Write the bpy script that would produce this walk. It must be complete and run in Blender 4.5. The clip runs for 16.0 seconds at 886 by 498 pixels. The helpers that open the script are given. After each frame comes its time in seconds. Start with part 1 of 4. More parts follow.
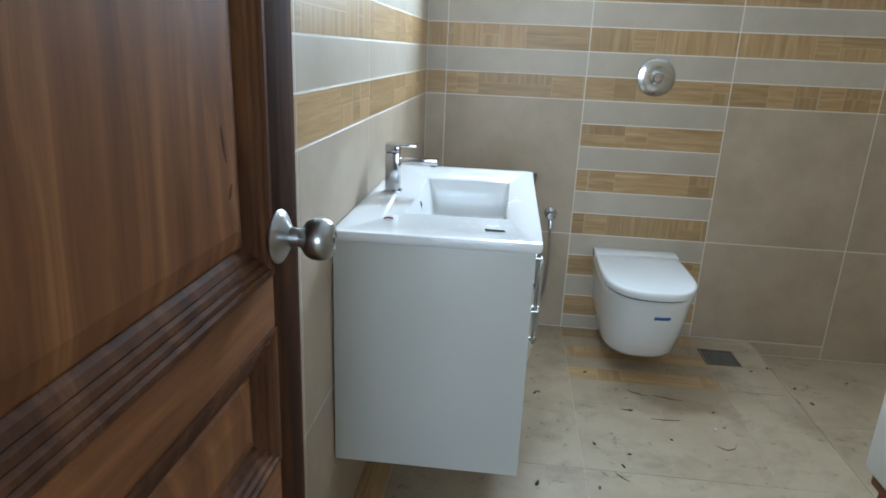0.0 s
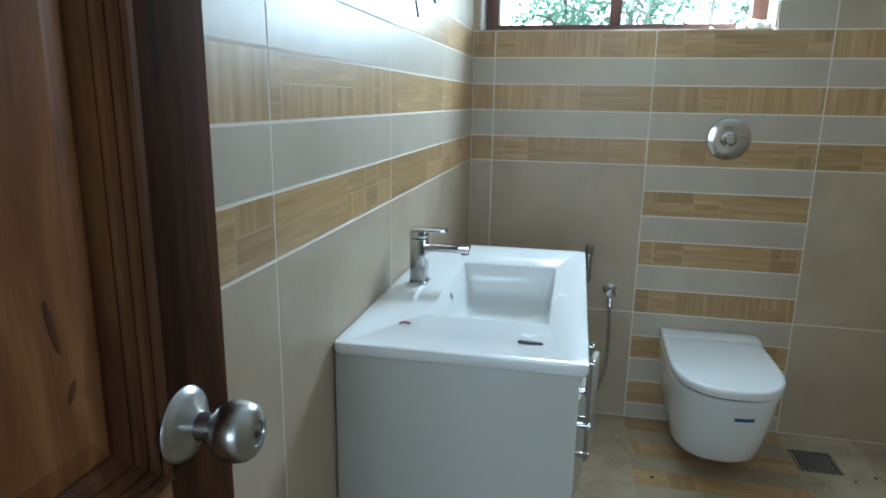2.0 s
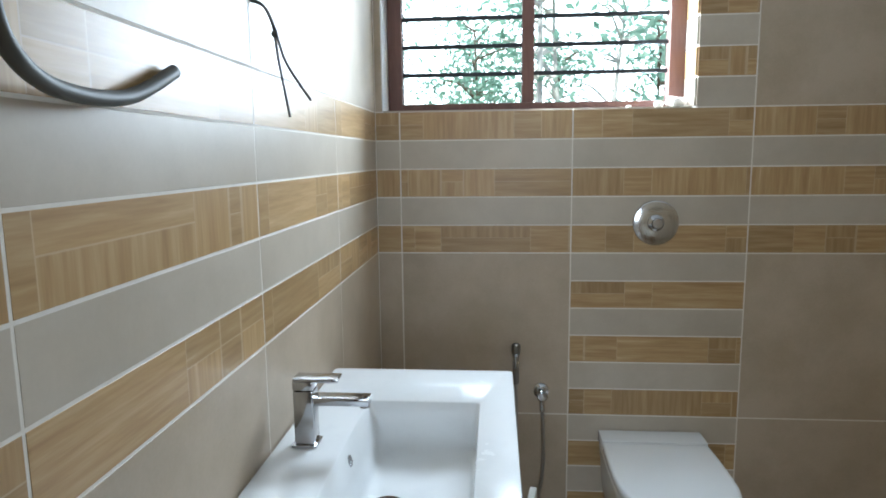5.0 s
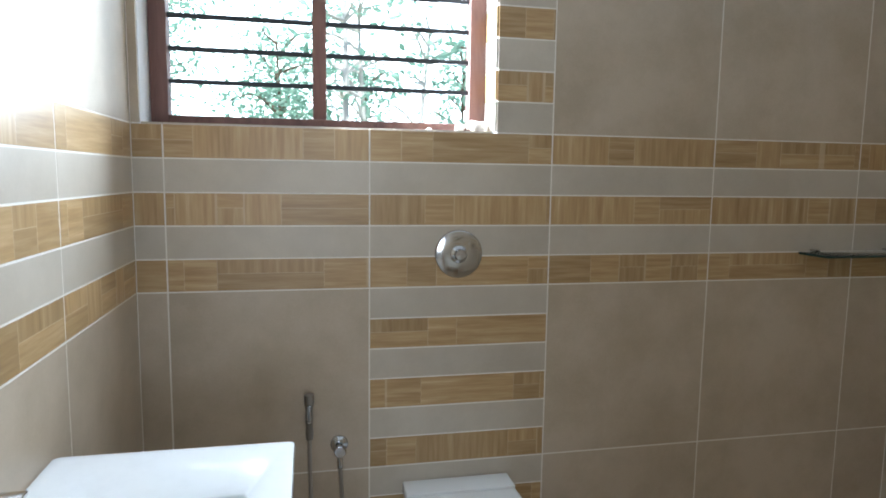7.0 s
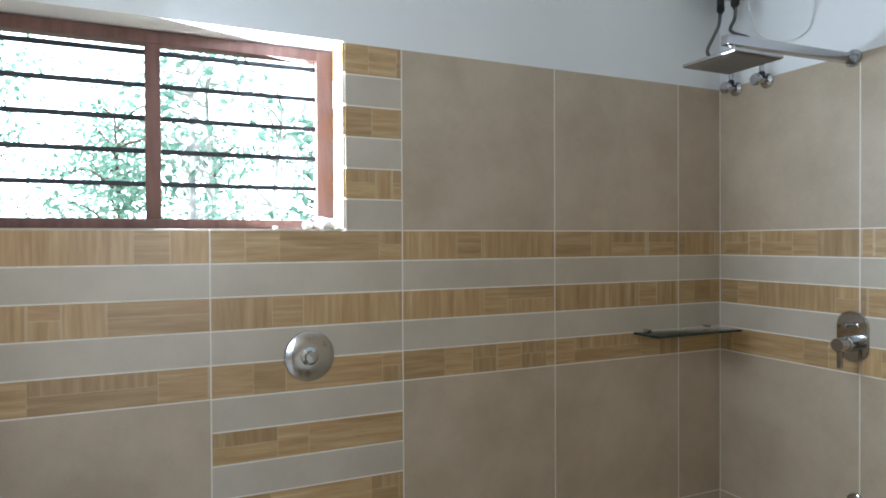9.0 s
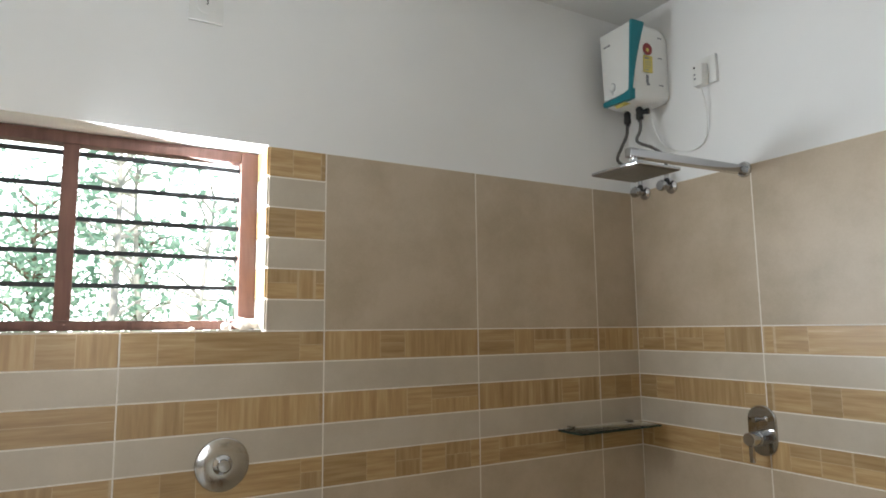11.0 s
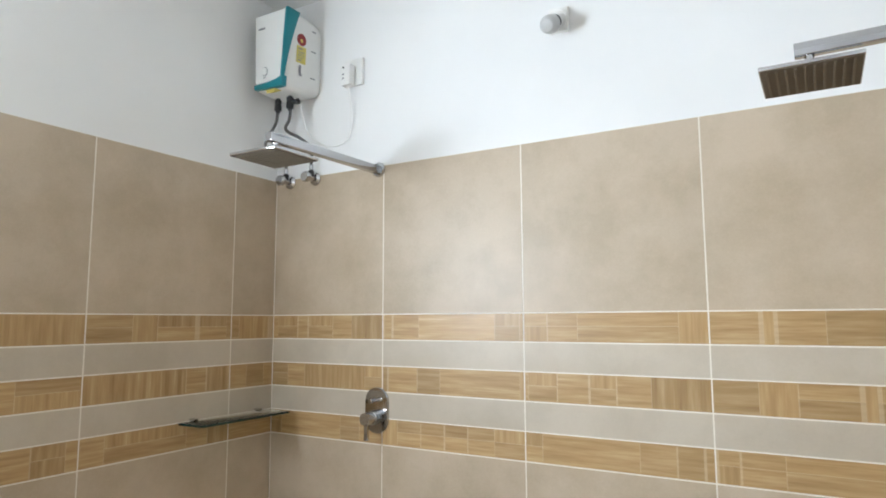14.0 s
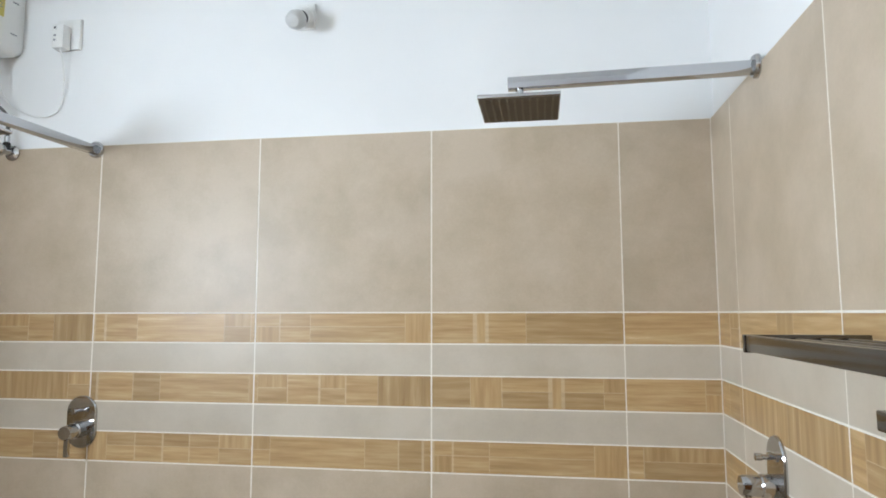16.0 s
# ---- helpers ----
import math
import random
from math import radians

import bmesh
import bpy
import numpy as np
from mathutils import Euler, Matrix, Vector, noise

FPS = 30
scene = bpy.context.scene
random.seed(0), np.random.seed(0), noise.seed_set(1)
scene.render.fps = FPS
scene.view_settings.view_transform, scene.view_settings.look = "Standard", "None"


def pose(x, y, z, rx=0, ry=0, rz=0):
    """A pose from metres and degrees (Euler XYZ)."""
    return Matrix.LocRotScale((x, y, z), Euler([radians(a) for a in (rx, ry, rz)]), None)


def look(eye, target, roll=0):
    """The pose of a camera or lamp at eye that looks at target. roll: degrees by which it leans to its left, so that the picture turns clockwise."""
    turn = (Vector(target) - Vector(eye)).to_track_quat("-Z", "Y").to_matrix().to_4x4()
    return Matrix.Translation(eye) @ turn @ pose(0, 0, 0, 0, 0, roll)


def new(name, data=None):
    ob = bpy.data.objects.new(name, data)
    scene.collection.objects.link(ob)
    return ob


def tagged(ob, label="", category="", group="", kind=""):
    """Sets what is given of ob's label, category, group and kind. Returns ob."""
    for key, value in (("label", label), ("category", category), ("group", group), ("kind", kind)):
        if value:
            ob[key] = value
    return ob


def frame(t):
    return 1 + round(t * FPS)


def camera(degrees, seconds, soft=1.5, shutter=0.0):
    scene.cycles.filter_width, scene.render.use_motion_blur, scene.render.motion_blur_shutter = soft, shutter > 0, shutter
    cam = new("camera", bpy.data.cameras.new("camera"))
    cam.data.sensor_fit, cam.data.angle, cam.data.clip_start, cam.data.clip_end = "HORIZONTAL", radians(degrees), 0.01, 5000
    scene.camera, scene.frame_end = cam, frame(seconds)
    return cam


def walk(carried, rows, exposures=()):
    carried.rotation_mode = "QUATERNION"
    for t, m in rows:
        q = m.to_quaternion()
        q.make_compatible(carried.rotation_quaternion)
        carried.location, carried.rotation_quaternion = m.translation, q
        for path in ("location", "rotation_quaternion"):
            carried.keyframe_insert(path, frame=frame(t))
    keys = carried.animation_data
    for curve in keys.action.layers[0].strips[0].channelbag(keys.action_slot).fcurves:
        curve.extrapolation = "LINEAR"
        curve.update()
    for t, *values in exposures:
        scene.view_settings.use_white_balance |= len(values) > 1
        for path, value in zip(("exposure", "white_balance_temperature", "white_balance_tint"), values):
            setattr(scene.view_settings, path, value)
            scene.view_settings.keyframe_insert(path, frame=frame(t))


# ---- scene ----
cam = camera(69.5, 16.0, soft=1.8)
PATH = [
    (0, (0.292, 0.121, 1.25), (0.111, 2.022, 0.654), 2.4),
    (0.5, (0.295, 0.211, 1.248), (0.048, 2.109, 0.666), 1.8),
    (1, (0.32, 0.317, 1.264), (-0.05, 2.209, 0.731), 2.0),
    (1.5, (0.33, 0.36, 1.271), (-0.077, 2.248, 0.752), 1.5),
    (2, (0.339, 0.396, 1.3), (-0.054, 2.304, 0.846), 0.9),
    (2.5, (0.328, 0.433, 1.345), (-0.086, 2.355, 0.979), 1.7),
    (3, (0.321, 0.458, 1.384), (-0.131, 2.385, 1.096), 0.7),
    (3.5, (0.314, 0.522, 1.395), (-0.119, 2.451, 1.093), 0.3),
    (4, (0.311, 0.591, 1.406), (-0.031, 2.539, 1.106), 0.1),
    (6.5, (0.406, 0.93, 1.41), (0.62, 2.902, 1.153), -0.1),
    (7, (0.416, 0.984, 1.425), (0.826, 2.928, 1.198), 0.8),
    (7.5, (0.425, 1.017, 1.458), (0.952, 2.936, 1.255), 0.2),
    (8, (0.431, 1.034, 1.515), (1.079, 2.912, 1.287), 1.4),
    (8.5, (0.456, 1.012, 1.492), (1.227, 2.855, 1.397), 0.2),
    (9, (0.457, 1.01, 1.527), (1.279, 2.834, 1.505), -0.3),
    (11.5, (0.497, 0.955, 1.566), (1.592, 2.603, 1.861), -0.7),
    (12, (0.482, 1.002, 1.566), (1.718, 2.549, 1.851), -0.8),
    (12.5, (0.521, 0.974, 1.569), (1.833, 2.458, 1.842), -0.8),
    (13, (0.528, 0.968, 1.573), (1.969, 2.331, 1.83), -1.0),
    (13.5, (0.591, 0.925, 1.552), (2.147, 2.161, 1.781), -0.6),
    (14, (0.59, 0.92, 1.539), (2.301, 1.93, 1.763), -0.2),
    (14.5, (0.603, 0.905, 1.545), (2.44, 1.659, 1.78), 0.1),
    (15, (0.608, 0.883, 1.546), (2.522, 1.418, 1.774), -0.2),
    (15.5, (0.605, 0.872, 1.566), (2.551, 1.284, 1.771), -0.2),
    (16, (0.61, 0.867, 1.565), (2.578, 1.165, 1.764), -0.1),
]
walk(cam, [(t, look(eye, target, roll)) for t, eye, target, roll in PATH],
     exposures=[(0, 0.86, 5080, 2), (1.0, 0.66, 5050, 2), (2.5, 0.34, 4950, -6), (3.5, 0.36, 5050, -6), (4.2, 0.32, 5300, 0), (6.5, 0.38, 5400, 7), (7.0, 0.55, 5350, 7), (8.5, 0.74, 5300, 6),
                (9.2, 0.74, 5300, 6), (11.5, 0.50, 6250, 10), (13.0, 0.56, 6100, 11), (13.5, 1.32, 5850, 9), (14.5, 1.22, 5750, 8), (16, 1.16, 5650, 8)])

# ---- light ----
world = bpy.data.worlds.new("sky")
scene.world = world
world.use_nodes = True
wn = world.node_tree.nodes
sky = wn.new("ShaderNodeTexSky")
sky.sky_type, sky.sun_disc = 'NISHITA', False
sky.sun_elevation, sky.sun_rotation = radians(58), radians(200)
world.node_tree.links.new(sky.outputs[0], wn["Background"].inputs[0])
wn["Background"].inputs[1].default_value = 0.12

sun = new("sun", bpy.data.lights.new("sun", 'SUN'))
sun.data.energy, sun.data.angle, sun.data.color = 5.0, radians(0.5), (1.0, 0.95, 0.87)
sun.matrix_world = look((0, 0, 0), (0.25, 0.6, -1.05))


def area_lamp(name, m, w, h, watts, colour):
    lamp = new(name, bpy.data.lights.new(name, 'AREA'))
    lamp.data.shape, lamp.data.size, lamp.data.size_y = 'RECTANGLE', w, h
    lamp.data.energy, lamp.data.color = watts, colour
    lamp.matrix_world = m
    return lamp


area_lamp("window_daylight", look((0.57, 3.05, 1.872), (1.60, 0.233, 1.872)), 0.76, 0.54, 27, (0.95, 0.99, 1.0))
# added lamp in the unseen hall, brightens what faces the doorway
area_lamp("hall_fill", look((0.35, -2.95, 1.5), (0.6, 3, 1.4)), 1.5, 1.3, 28, (0.96, 0.98, 1.0))

# ---- materials ----


class Nodes:
    """A small wrapper to wire a material's nodes."""

    def __init__(self, name):
        self.mat = bpy.data.materials.new(name)
        self.mat.use_nodes = True
        self.t = self.mat.node_tree
        self.bsdf = self.t.nodes["Principled BSDF"]

    def put(self, sock, v):
        if isinstance(v, bpy.types.NodeSocket):
            self.t.links.new(v, sock)
        else:
            sock.default_value = v

    def node(self, kind, out=0, props=(), **ins):
        n = self.t.nodes.new(kind)
        for key, v in props:
            setattr(n, key, v)
        for key, v in ins.items():
            self.put(n.inputs[int(key[1:])] if key[0] == "i" and key[1:].isdigit() else n.inputs[key.replace("_", " ")], v)
        return n.outputs[out]

    def math(self, op, a, b=0.0, c=0.0):
        return self.node("ShaderNodeMath", 0, (("operation", op),), i0=a, i1=b, i2=c)

    def coords(self):
        return self.node("ShaderNodeTexCoord", 3)

    def rand(self):
        return self.node("ShaderNodeObjectInfo", "Random")

    def noise(self, vec, scale, detail=4.0, rough=0.55):
        return self.node("ShaderNodeTexNoise", 0, Vector=vec, Scale=scale, Detail=detail, Roughness=rough)

    def scaled(self, vec, s, shift=(0, 0, 0)):
        return self.node("ShaderNodeMapping", 0, i0=vec, i1=shift, i3=s)

    def ramp(self, fac, stops):
        n = self.t.nodes.new("ShaderNodeValToRGB")
        self.put(n.inputs[0], fac)
        el = n.color_ramp.elements
        while len(el) < len(stops):
            el.new(0.5)
        for e, (p, c) in zip(el, stops):
            e.position, e.color = p, (*c, 1)
        return n.outputs[0]

    def mix(self, fac, a, b, blend='MIX'):
        n = self.t.nodes.new("ShaderNodeMix")
        n.data_type, n.blend_type = 'RGBA', blend
        for i, v in ((0, fac), (6, a), (7, b)):
            if isinstance(v, tuple) and len(v) == 3:
                v = (*v, 1)
            self.put(n.inputs[i], v)
        return n.outputs[2]

    def bump(self, height, strength=0.2, distance=0.002):
        n = self.t.nodes.new("ShaderNodeBump")
        n.inputs["Strength"].default_value, n.inputs["Distance"].default_value = strength, distance
        self.t.links.new(height, n.inputs["Height"])
        self.t.links.new(n.outputs[0], self.bsdf.inputs["Normal"])

    def done(self, colour, rough=0.5, metal=0.0, **more):
        if isinstance(colour, tuple):
            colour = (*colour, 1)
        self.put(self.bsdf.inputs["Base Color"], colour)
        self.put(self.bsdf.inputs["Roughness"], rough)
        self.bsdf.inputs["Metallic"].default_value = metal
        for key, v in more.items():
            self.put(self.bsdf.inputs[key.replace("_", " ")], v)
        return self.mat


def shifted(n):
    """Object coordinates moved by a random amount for each object."""
    r = n.rand()
    off = n.node("ShaderNodeCombineXYZ", 0, X=n.math('MULTIPLY', r, 37.0), Y=n.math('MULTIPLY', r, 11.0), Z=n.math('MULTIPLY', r, 23.0))
    return n.node("ShaderNodeVectorMath", 0, (("operation", 'ADD'),), i0=n.coords(), i1=off)


def stone_tile(name, lo, hi, rough, dirt=0.0):
    n = Nodes(name)
    v = shifted(n)
    big, fine = n.noise(v, 4.2, 6, 0.62), n.noise(v, 140.0, 3)
    col = n.ramp(big, ((0.36, lo), (0.62, hi)))
    col = n.mix(0.14, col, n.ramp(fine, ((0.35, lo), (0.65, hi))))
    tone = n.math('MULTIPLY_ADD', n.rand(), 0.07, 0.965)
    col = n.mix(1.0, col, n.node("ShaderNodeCombineColor", 0, Red=tone, Green=tone, Blue=tone), 'MULTIPLY')
    if dirt:
        pos = n.node("ShaderNodeNewGeometry", 0)
        smear = n.noise(n.scaled(pos, (2.6, 3.2, 1)), 1.7, 7, 0.7)
        mask = n.ramp(smear, ((0.50, (0, 0, 0)), (0.78, (dirt, dirt, dirt))))
        specks = n.ramp(n.noise(pos, 34.0, 2), ((0.62, (0, 0, 0)), (0.70, (0.6, 0.6, 0.6))))
        col = n.mix(mask, col, (0.17, 0.125, 0.075))
        col = n.mix(n.math('MULTIPLY', specks, n.math('GREATER_THAN', smear, 0.5)), col, (0.13, 0.10, 0.075))
    n.bump(n.noise(v, 60.0, 5), 0.06, 0.002)
    r = n.math('MULTIPLY_ADD', big, 0.16, rough - 0.08)
    return n.done(col, r)


def wood_tile(name):
    """Printed wood mosaic: blocks of straight grain, some split in two rows, grain along or across."""
    n = Nodes(name)
    sep = n.node("ShaderNodeSeparateXYZ", 0, i0=n.coords())
    x, z = sep, sep.node.outputs[2]
    r = n.math('MULTIPLY', n.rand(), 91.7)
    # uneven blocks along the stripe
    warp = n.math('MULTIPLY', n.math('SINE', n.math('MULTIPLY_ADD', x, 17.0, r)), 0.42)
    u = n.math('ADD', n.math('MULTIPLY_ADD', x, 4.2, r), warp)
    cell = n.math('FLOOR', u)
    pick = n.node("ShaderNodeTexWhiteNoise", 0, (("noise_dimensions", '1D'),), W=cell)
    two = n.math('GREATER_THAN', pick, 0.62)
    row = n.math('MULTIPLY', two, n.math('GREATER_THAN', z, 0.052))
    key = n.math('ADD', cell, n.math('MULTIPLY', row, 57.3))
    tone = n.node("ShaderNodeTexWhiteNoise", 0, (("noise_dimensions", '1D'),), W=n.math('ADD', key, 0.37))
    across = n.math('GREATER_THAN', n.node("ShaderNodeTexWhiteNoise", 0, (("noise_dimensions", '1D'),), W=n.math('ADD', key, 0.71)), 0.58)
    vec = n.node("ShaderNodeCombineXYZ", 0, X=x, Y=n.math('MULTIPLY', key, 3.1), Z=z)
    along_g = n.noise(n.scaled(vec, (3.0, 1, 46)), 1.6, 4, 0.6)
    across_g = n.noise(n.scaled(vec, (46, 1, 3)), 1.3, 4, 0.6)
    grain = n.math('ADD', n.math('MULTIPLY', along_g, n.math('SUBTRACT', 1.0, across)), n.math('MULTIPLY', across_g, across))
    col = n.ramp(grain, ((0.22, (0.325, 0.198, 0.082)), (0.5, (0.450, 0.300, 0.138)), (0.68, (0.53, 0.380, 0.200)), (0.82, (0.70, 0.56, 0.365))))
    k = n.math('MULTIPLY_ADD', tone, 0.26, 0.85)
    col = n.mix(1.0, col, n.node("ShaderNodeCombineColor", 0, Red=k, Green=n.math('MULTIPLY', k, 0.99), Blue=n.math('MULTIPLY', k, 0.97)), 'MULTIPLY')
    f = n.math('FRACT', u)
    edge = n.math('MAXIMUM', n.math('LESS_THAN', f, 0.022),
                  n.math('MULTIPLY', two, n.math('LESS_THAN', n.math('ABSOLUTE', n.math('SUBTRACT', z, 0.052)), 0.0012)))
    col = n.mix(n.math('MULTIPLY', edge, 0.38), col, (0.70, 0.58, 0.40))
    n.bump(grain, 0.05, 0.001)
    return n.done(col, n.math('MULTIPLY_ADD', grain, 0.10, 0.32))


def plaster(name, colour):
    n = Nodes(name)
    v = n.node("ShaderNodeNewGeometry", 0)
    a = n.noise(v, 1.3, 5)
    col = n.mix(n.ramp(a, ((0.35, (0, 0, 0)), (0.7, (1, 1, 1)))), colour, tuple(c * 0.94 for c in colour))
    n.bump(n.noise(v, 45.0, 6, 0.7), 0.12, 0.003)
    return n.done(col, 0.62)


def plain(name, colour, rough, metal=0.0, grain=0.06, scale=25.0, **more):
    n = Nodes(name)
    a = n.noise(n.coords(), scale, 4)
    col = n.mix(a, tuple(c * (1 - grain) for c in colour), tuple(min(1, c * (1 + grain)) for c in colour))
    return n.done(col, n.math('MULTIPLY_ADD', a, 0.10, rough - 0.05), metal, **more)


def timber(name, dark, mid, light, rough, up=True, coat=0.0, spec=0.5):
    n = Nodes(name)
    v = n.coords()
    s = (26, 26, 1.6) if up else (26, 1.6, 26)
    wob = n.noise(n.scaled(v, (4, 4, 0.9) if up else (4, 0.9, 4)), 1.0, 3)
    vec = n.node("ShaderNodeVectorMath", 0, (("operation", 'ADD'),), i0=n.scaled(v, s), i1=n.math('MULTIPLY', wob, 5.0))
    g = n.noise(vec, 1.1, 6, 0.62)
    col = n.ramp(g, ((0.28, dark), (0.5, mid), (0.75, light)))
    col = n.mix(n.ramp(wob, ((0.40, (0, 0, 0)), (0.75, (0.4, 0.4, 0.4)))), col, dark)
    # dark figure in the board, here and there a knot
    blot = n.noise(n.scaled(v, (5, 5, 2.2) if up else (5, 2.2, 5)), 1.7, 4, 0.6)
    col = n.mix(n.ramp(blot, ((0.64, (0, 0, 0)), (0.74, (0.75, 0.75, 0.75)))), col, tuple(c * 0.6 for c in dark))
    n.bump(g, 0.3, 0.001)
    return n.done(col, n.math('MULTIPLY_ADD', g, 0.14, rough - 0.06), 0.0, Coat_Weight=coat, Coat_Roughness=0.25, Specular_IOR_Level=spec)


M_TILE = stone_tile("beige_porcelain", (0.435, 0.352, 0.248), (0.545, 0.450, 0.338), 0.42)
M_BAND = stone_tile("pale_porcelain", (0.488, 0.425, 0.335), (0.570, 0.503, 0.408), 0.40)
M_FLOOR = stone_tile("floor_porcelain", (0.36, 0.285, 0.185), (0.455, 0.372, 0.255), 0.45, dirt=0.65)
M_WOODTILE = wood_tile("wood_print_tile")
M_GROUT = plain("pale_grout", (0.80, 0.755, 0.68), 0.85, 0, 0.1, 60)
M_FGROUT = plain("floor_grout", (0.50, 0.44, 0.34), 0.85, 0, 0.2, 30)
M_PAINT = plaster("white_paint", (0.86, 0.86, 0.855))
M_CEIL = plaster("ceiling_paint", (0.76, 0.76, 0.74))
M_HALL = plaster("hall_paint", (0.74, 0.72, 0.68))
M_DOOR = timber("teak_door", (0.110, 0.043, 0.016), (0.205, 0.086, 0.030), (0.34, 0.160, 0.060), 0.55, True, 0.0, 0.12)
M_DOORH = timber("teak_rail", (0.105, 0.041, 0.016), (0.205, 0.086, 0.032), (0.34, 0.155, 0.058), 0.55, False, 0.0, 0.12)
# moulding teak darker than the panels: shade put into the colour; knots share it
M_MOULD = timber("shaded_moulding_knot", (0.050, 0.021, 0.011), (0.105, 0.046, 0.021), (0.185, 0.086, 0.036), 0.6, True, 0.0, 0.08)
# door teak for the free stile, its backlit shade put into the colour
M_DOORSHADE = timber("shaded_teak", (0.022, 0.010, 0.006), (0.052, 0.022, 0.010), (0.12, 0.048, 0.018), 0.75, True, 0.0, 0.04)
M_NOZZLE = plain("shower_face", (0.14, 0.115, 0.085), 0.55, 0.0, 0.15, 60, Specular_IOR_Level=0.15)
M_NOZZLEROW = plain("nozzle_rubber", (0.19, 0.16, 0.12), 0.6, 0.0, 0.15, 60, Specular_IOR_Level=0.15)
M_DARKHOSE = plain("dark_braided_hose", (0.13, 0.125, 0.12), 0.38, 0.7, 0.4, 300)
M_GLOBE = plain("dusty_frosted_glass", (0.55, 0.55, 0.54), 0.5, 0.0, 0.06, 40)
M_FRAME = timber("window_timber", (0.115, 0.054, 0.042), (0.18, 0.088, 0.068), (0.25, 0.13, 0.10), 0.55)
M_IRON = plain("dark_iron", (0.035, 0.038, 0.04), 0.5, 0.3, 0.3)
M_CHROME = plain("chrome", (0.50, 0.50, 0.51), 0.09, 1.0, 0.02)
M_SATIN = plain("satin_steel", (0.36, 0.35, 0.34), 0.24, 1.0, 0.08)
M_GRATE = plain("grey_grating", (0.085, 0.08, 0.075), 0.5, 0.4, 0.4, 120)
M_KNOB = plain("brushed_steel", (0.42, 0.42, 0.41), 0.30, 1.0, 0.12, 60)
M_PLATE = plain("satin_chrome", (0.54, 0.535, 0.52), 0.13, 1.0, 0.08, 30)
M_DARKSTEEL = plain("grey_steel", (0.30, 0.28, 0.25), 0.35, 1.0, 0.1)
M_CERAMIC = plain("white_ceramic", (0.83, 0.84, 0.84), 0.10, 0, 0.01, 8, Coat_Weight=0.3)
n_ = Nodes("smudged_ceramic")
smudge = n_.noise(n_.coords(), 9.0, 6, 0.7)
M_BASIN = n_.done(n_.mix(n_.ramp(smudge, ((0.5, (0, 0, 0)), (0.75, (0.5, 0.5, 0.5)))), (0.84, 0.85, 0.85), (0.74, 0.75, 0.75)), n_.ramp(smudge, ((0.45, (0.07, 0.07, 0.07)), (0.7, (0.3, 0.3, 0.3)))))
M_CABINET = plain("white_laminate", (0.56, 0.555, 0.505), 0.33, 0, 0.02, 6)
M_WHITEPL = plain("white_plastic", (0.80, 0.80, 0.78), 0.35, 0, 0.02)
M_TEAL = plain("teal_plastic", (0.012, 0.20, 0.245), 0.35, 0, 0.05)
M_BLACK = plain("black_plastic", (0.014, 0.014, 0.015), 0.45, 0, 0.2)
M_CONDUIT = plain("black_conduit", (0.075, 0.075, 0.066), 0.55, 0, 0.2)
M_YELLOW = plain("yellow_print", (0.66, 0.56, 0.14), 0.5)
M_RED = plain("red_print", (0.26, 0.030, 0.03), 0.5)
M_BLUE = plain("blue_print", (0.02, 0.10, 0.36), 0.5)
M_GREYPRINT = plain("grey_print", (0.25, 0.26, 0.28), 0.6)
M_HOSE = plain("steel_hose", (0.45, 0.42, 0.38), 0.32, 1.0, 0.25, 300)
M_CARD = plain("pale_board", (0.62, 0.58, 0.50), 0.7, 0, 0.05)
M_DEBRIS = plain("dark_debris", (0.05, 0.03, 0.018), 0.8, 0, 0.4, 90)
M_CRUMB = plain("white_crumb", (0.78, 0.74, 0.70), 0.8, 0, 0.1, 90)
M_BARK = plain("bark", (0.16, 0.115, 0.075), 0.9, 0, 0.4, 12)
M_EARTH = plain("earth", (0.17, 0.14, 0.08), 0.95, 0, 0.4, 2)
n_ = Nodes("leaf")
# greens paled beyond real foliage, the overexposed glare is in their colour
leaf_glare_col = n_.ramp(n_.node("ShaderNodeNewGeometry", "Random Per Island"), ((0.0, (0.25, 0.40, 0.29)), (0.6, (0.38, 0.54, 0.41)), (1.0, (0.52, 0.66, 0.50))))
M_LEAF = n_.done(leaf_glare_col, 0.45)
n_.t.links.new(n_.node("ShaderNodeMixShader", 0, i0=0.6, i1=n_.bsdf.outputs[0], i2=n_.node("ShaderNodeBsdfTranslucent", 0, Color=leaf_glare_col)), n_.t.nodes["Material Output"].inputs[0])
n_ = Nodes("bright_haze")
M_HAZE = n_.done((0.8, 0.8, 0.8), 1.0, 0.0, Emission_Color=(0.95, 1.0, 0.99, 1.0), Emission_Strength=4.0)
M_DARKCHROME = plain("dark_chrome", (0.13, 0.125, 0.12), 0.16, 1.0, 0.06)
n_ = Nodes("shelf_glass")
M_GLASS = n_.done((0.80, 0.93, 0.88), 0.03, 0.0, Transmission_Weight=1.0, IOR=1.48)

M_LINT = plain("grey_brown_lint", (0.13, 0.095, 0.06), 0.9, 0, 0.3, 90)
M_GLASSEDGE = plain("green_glass_edge", (0.018, 0.040, 0.032), 0.12, 0.0, 0.2)
# bark copy paled: sun glare on the slim trunks is put into the colour
M_SUNLITBARK = plain("sunlit_bark", (0.62, 0.58, 0.50), 0.85, 0, 0.2, 14)

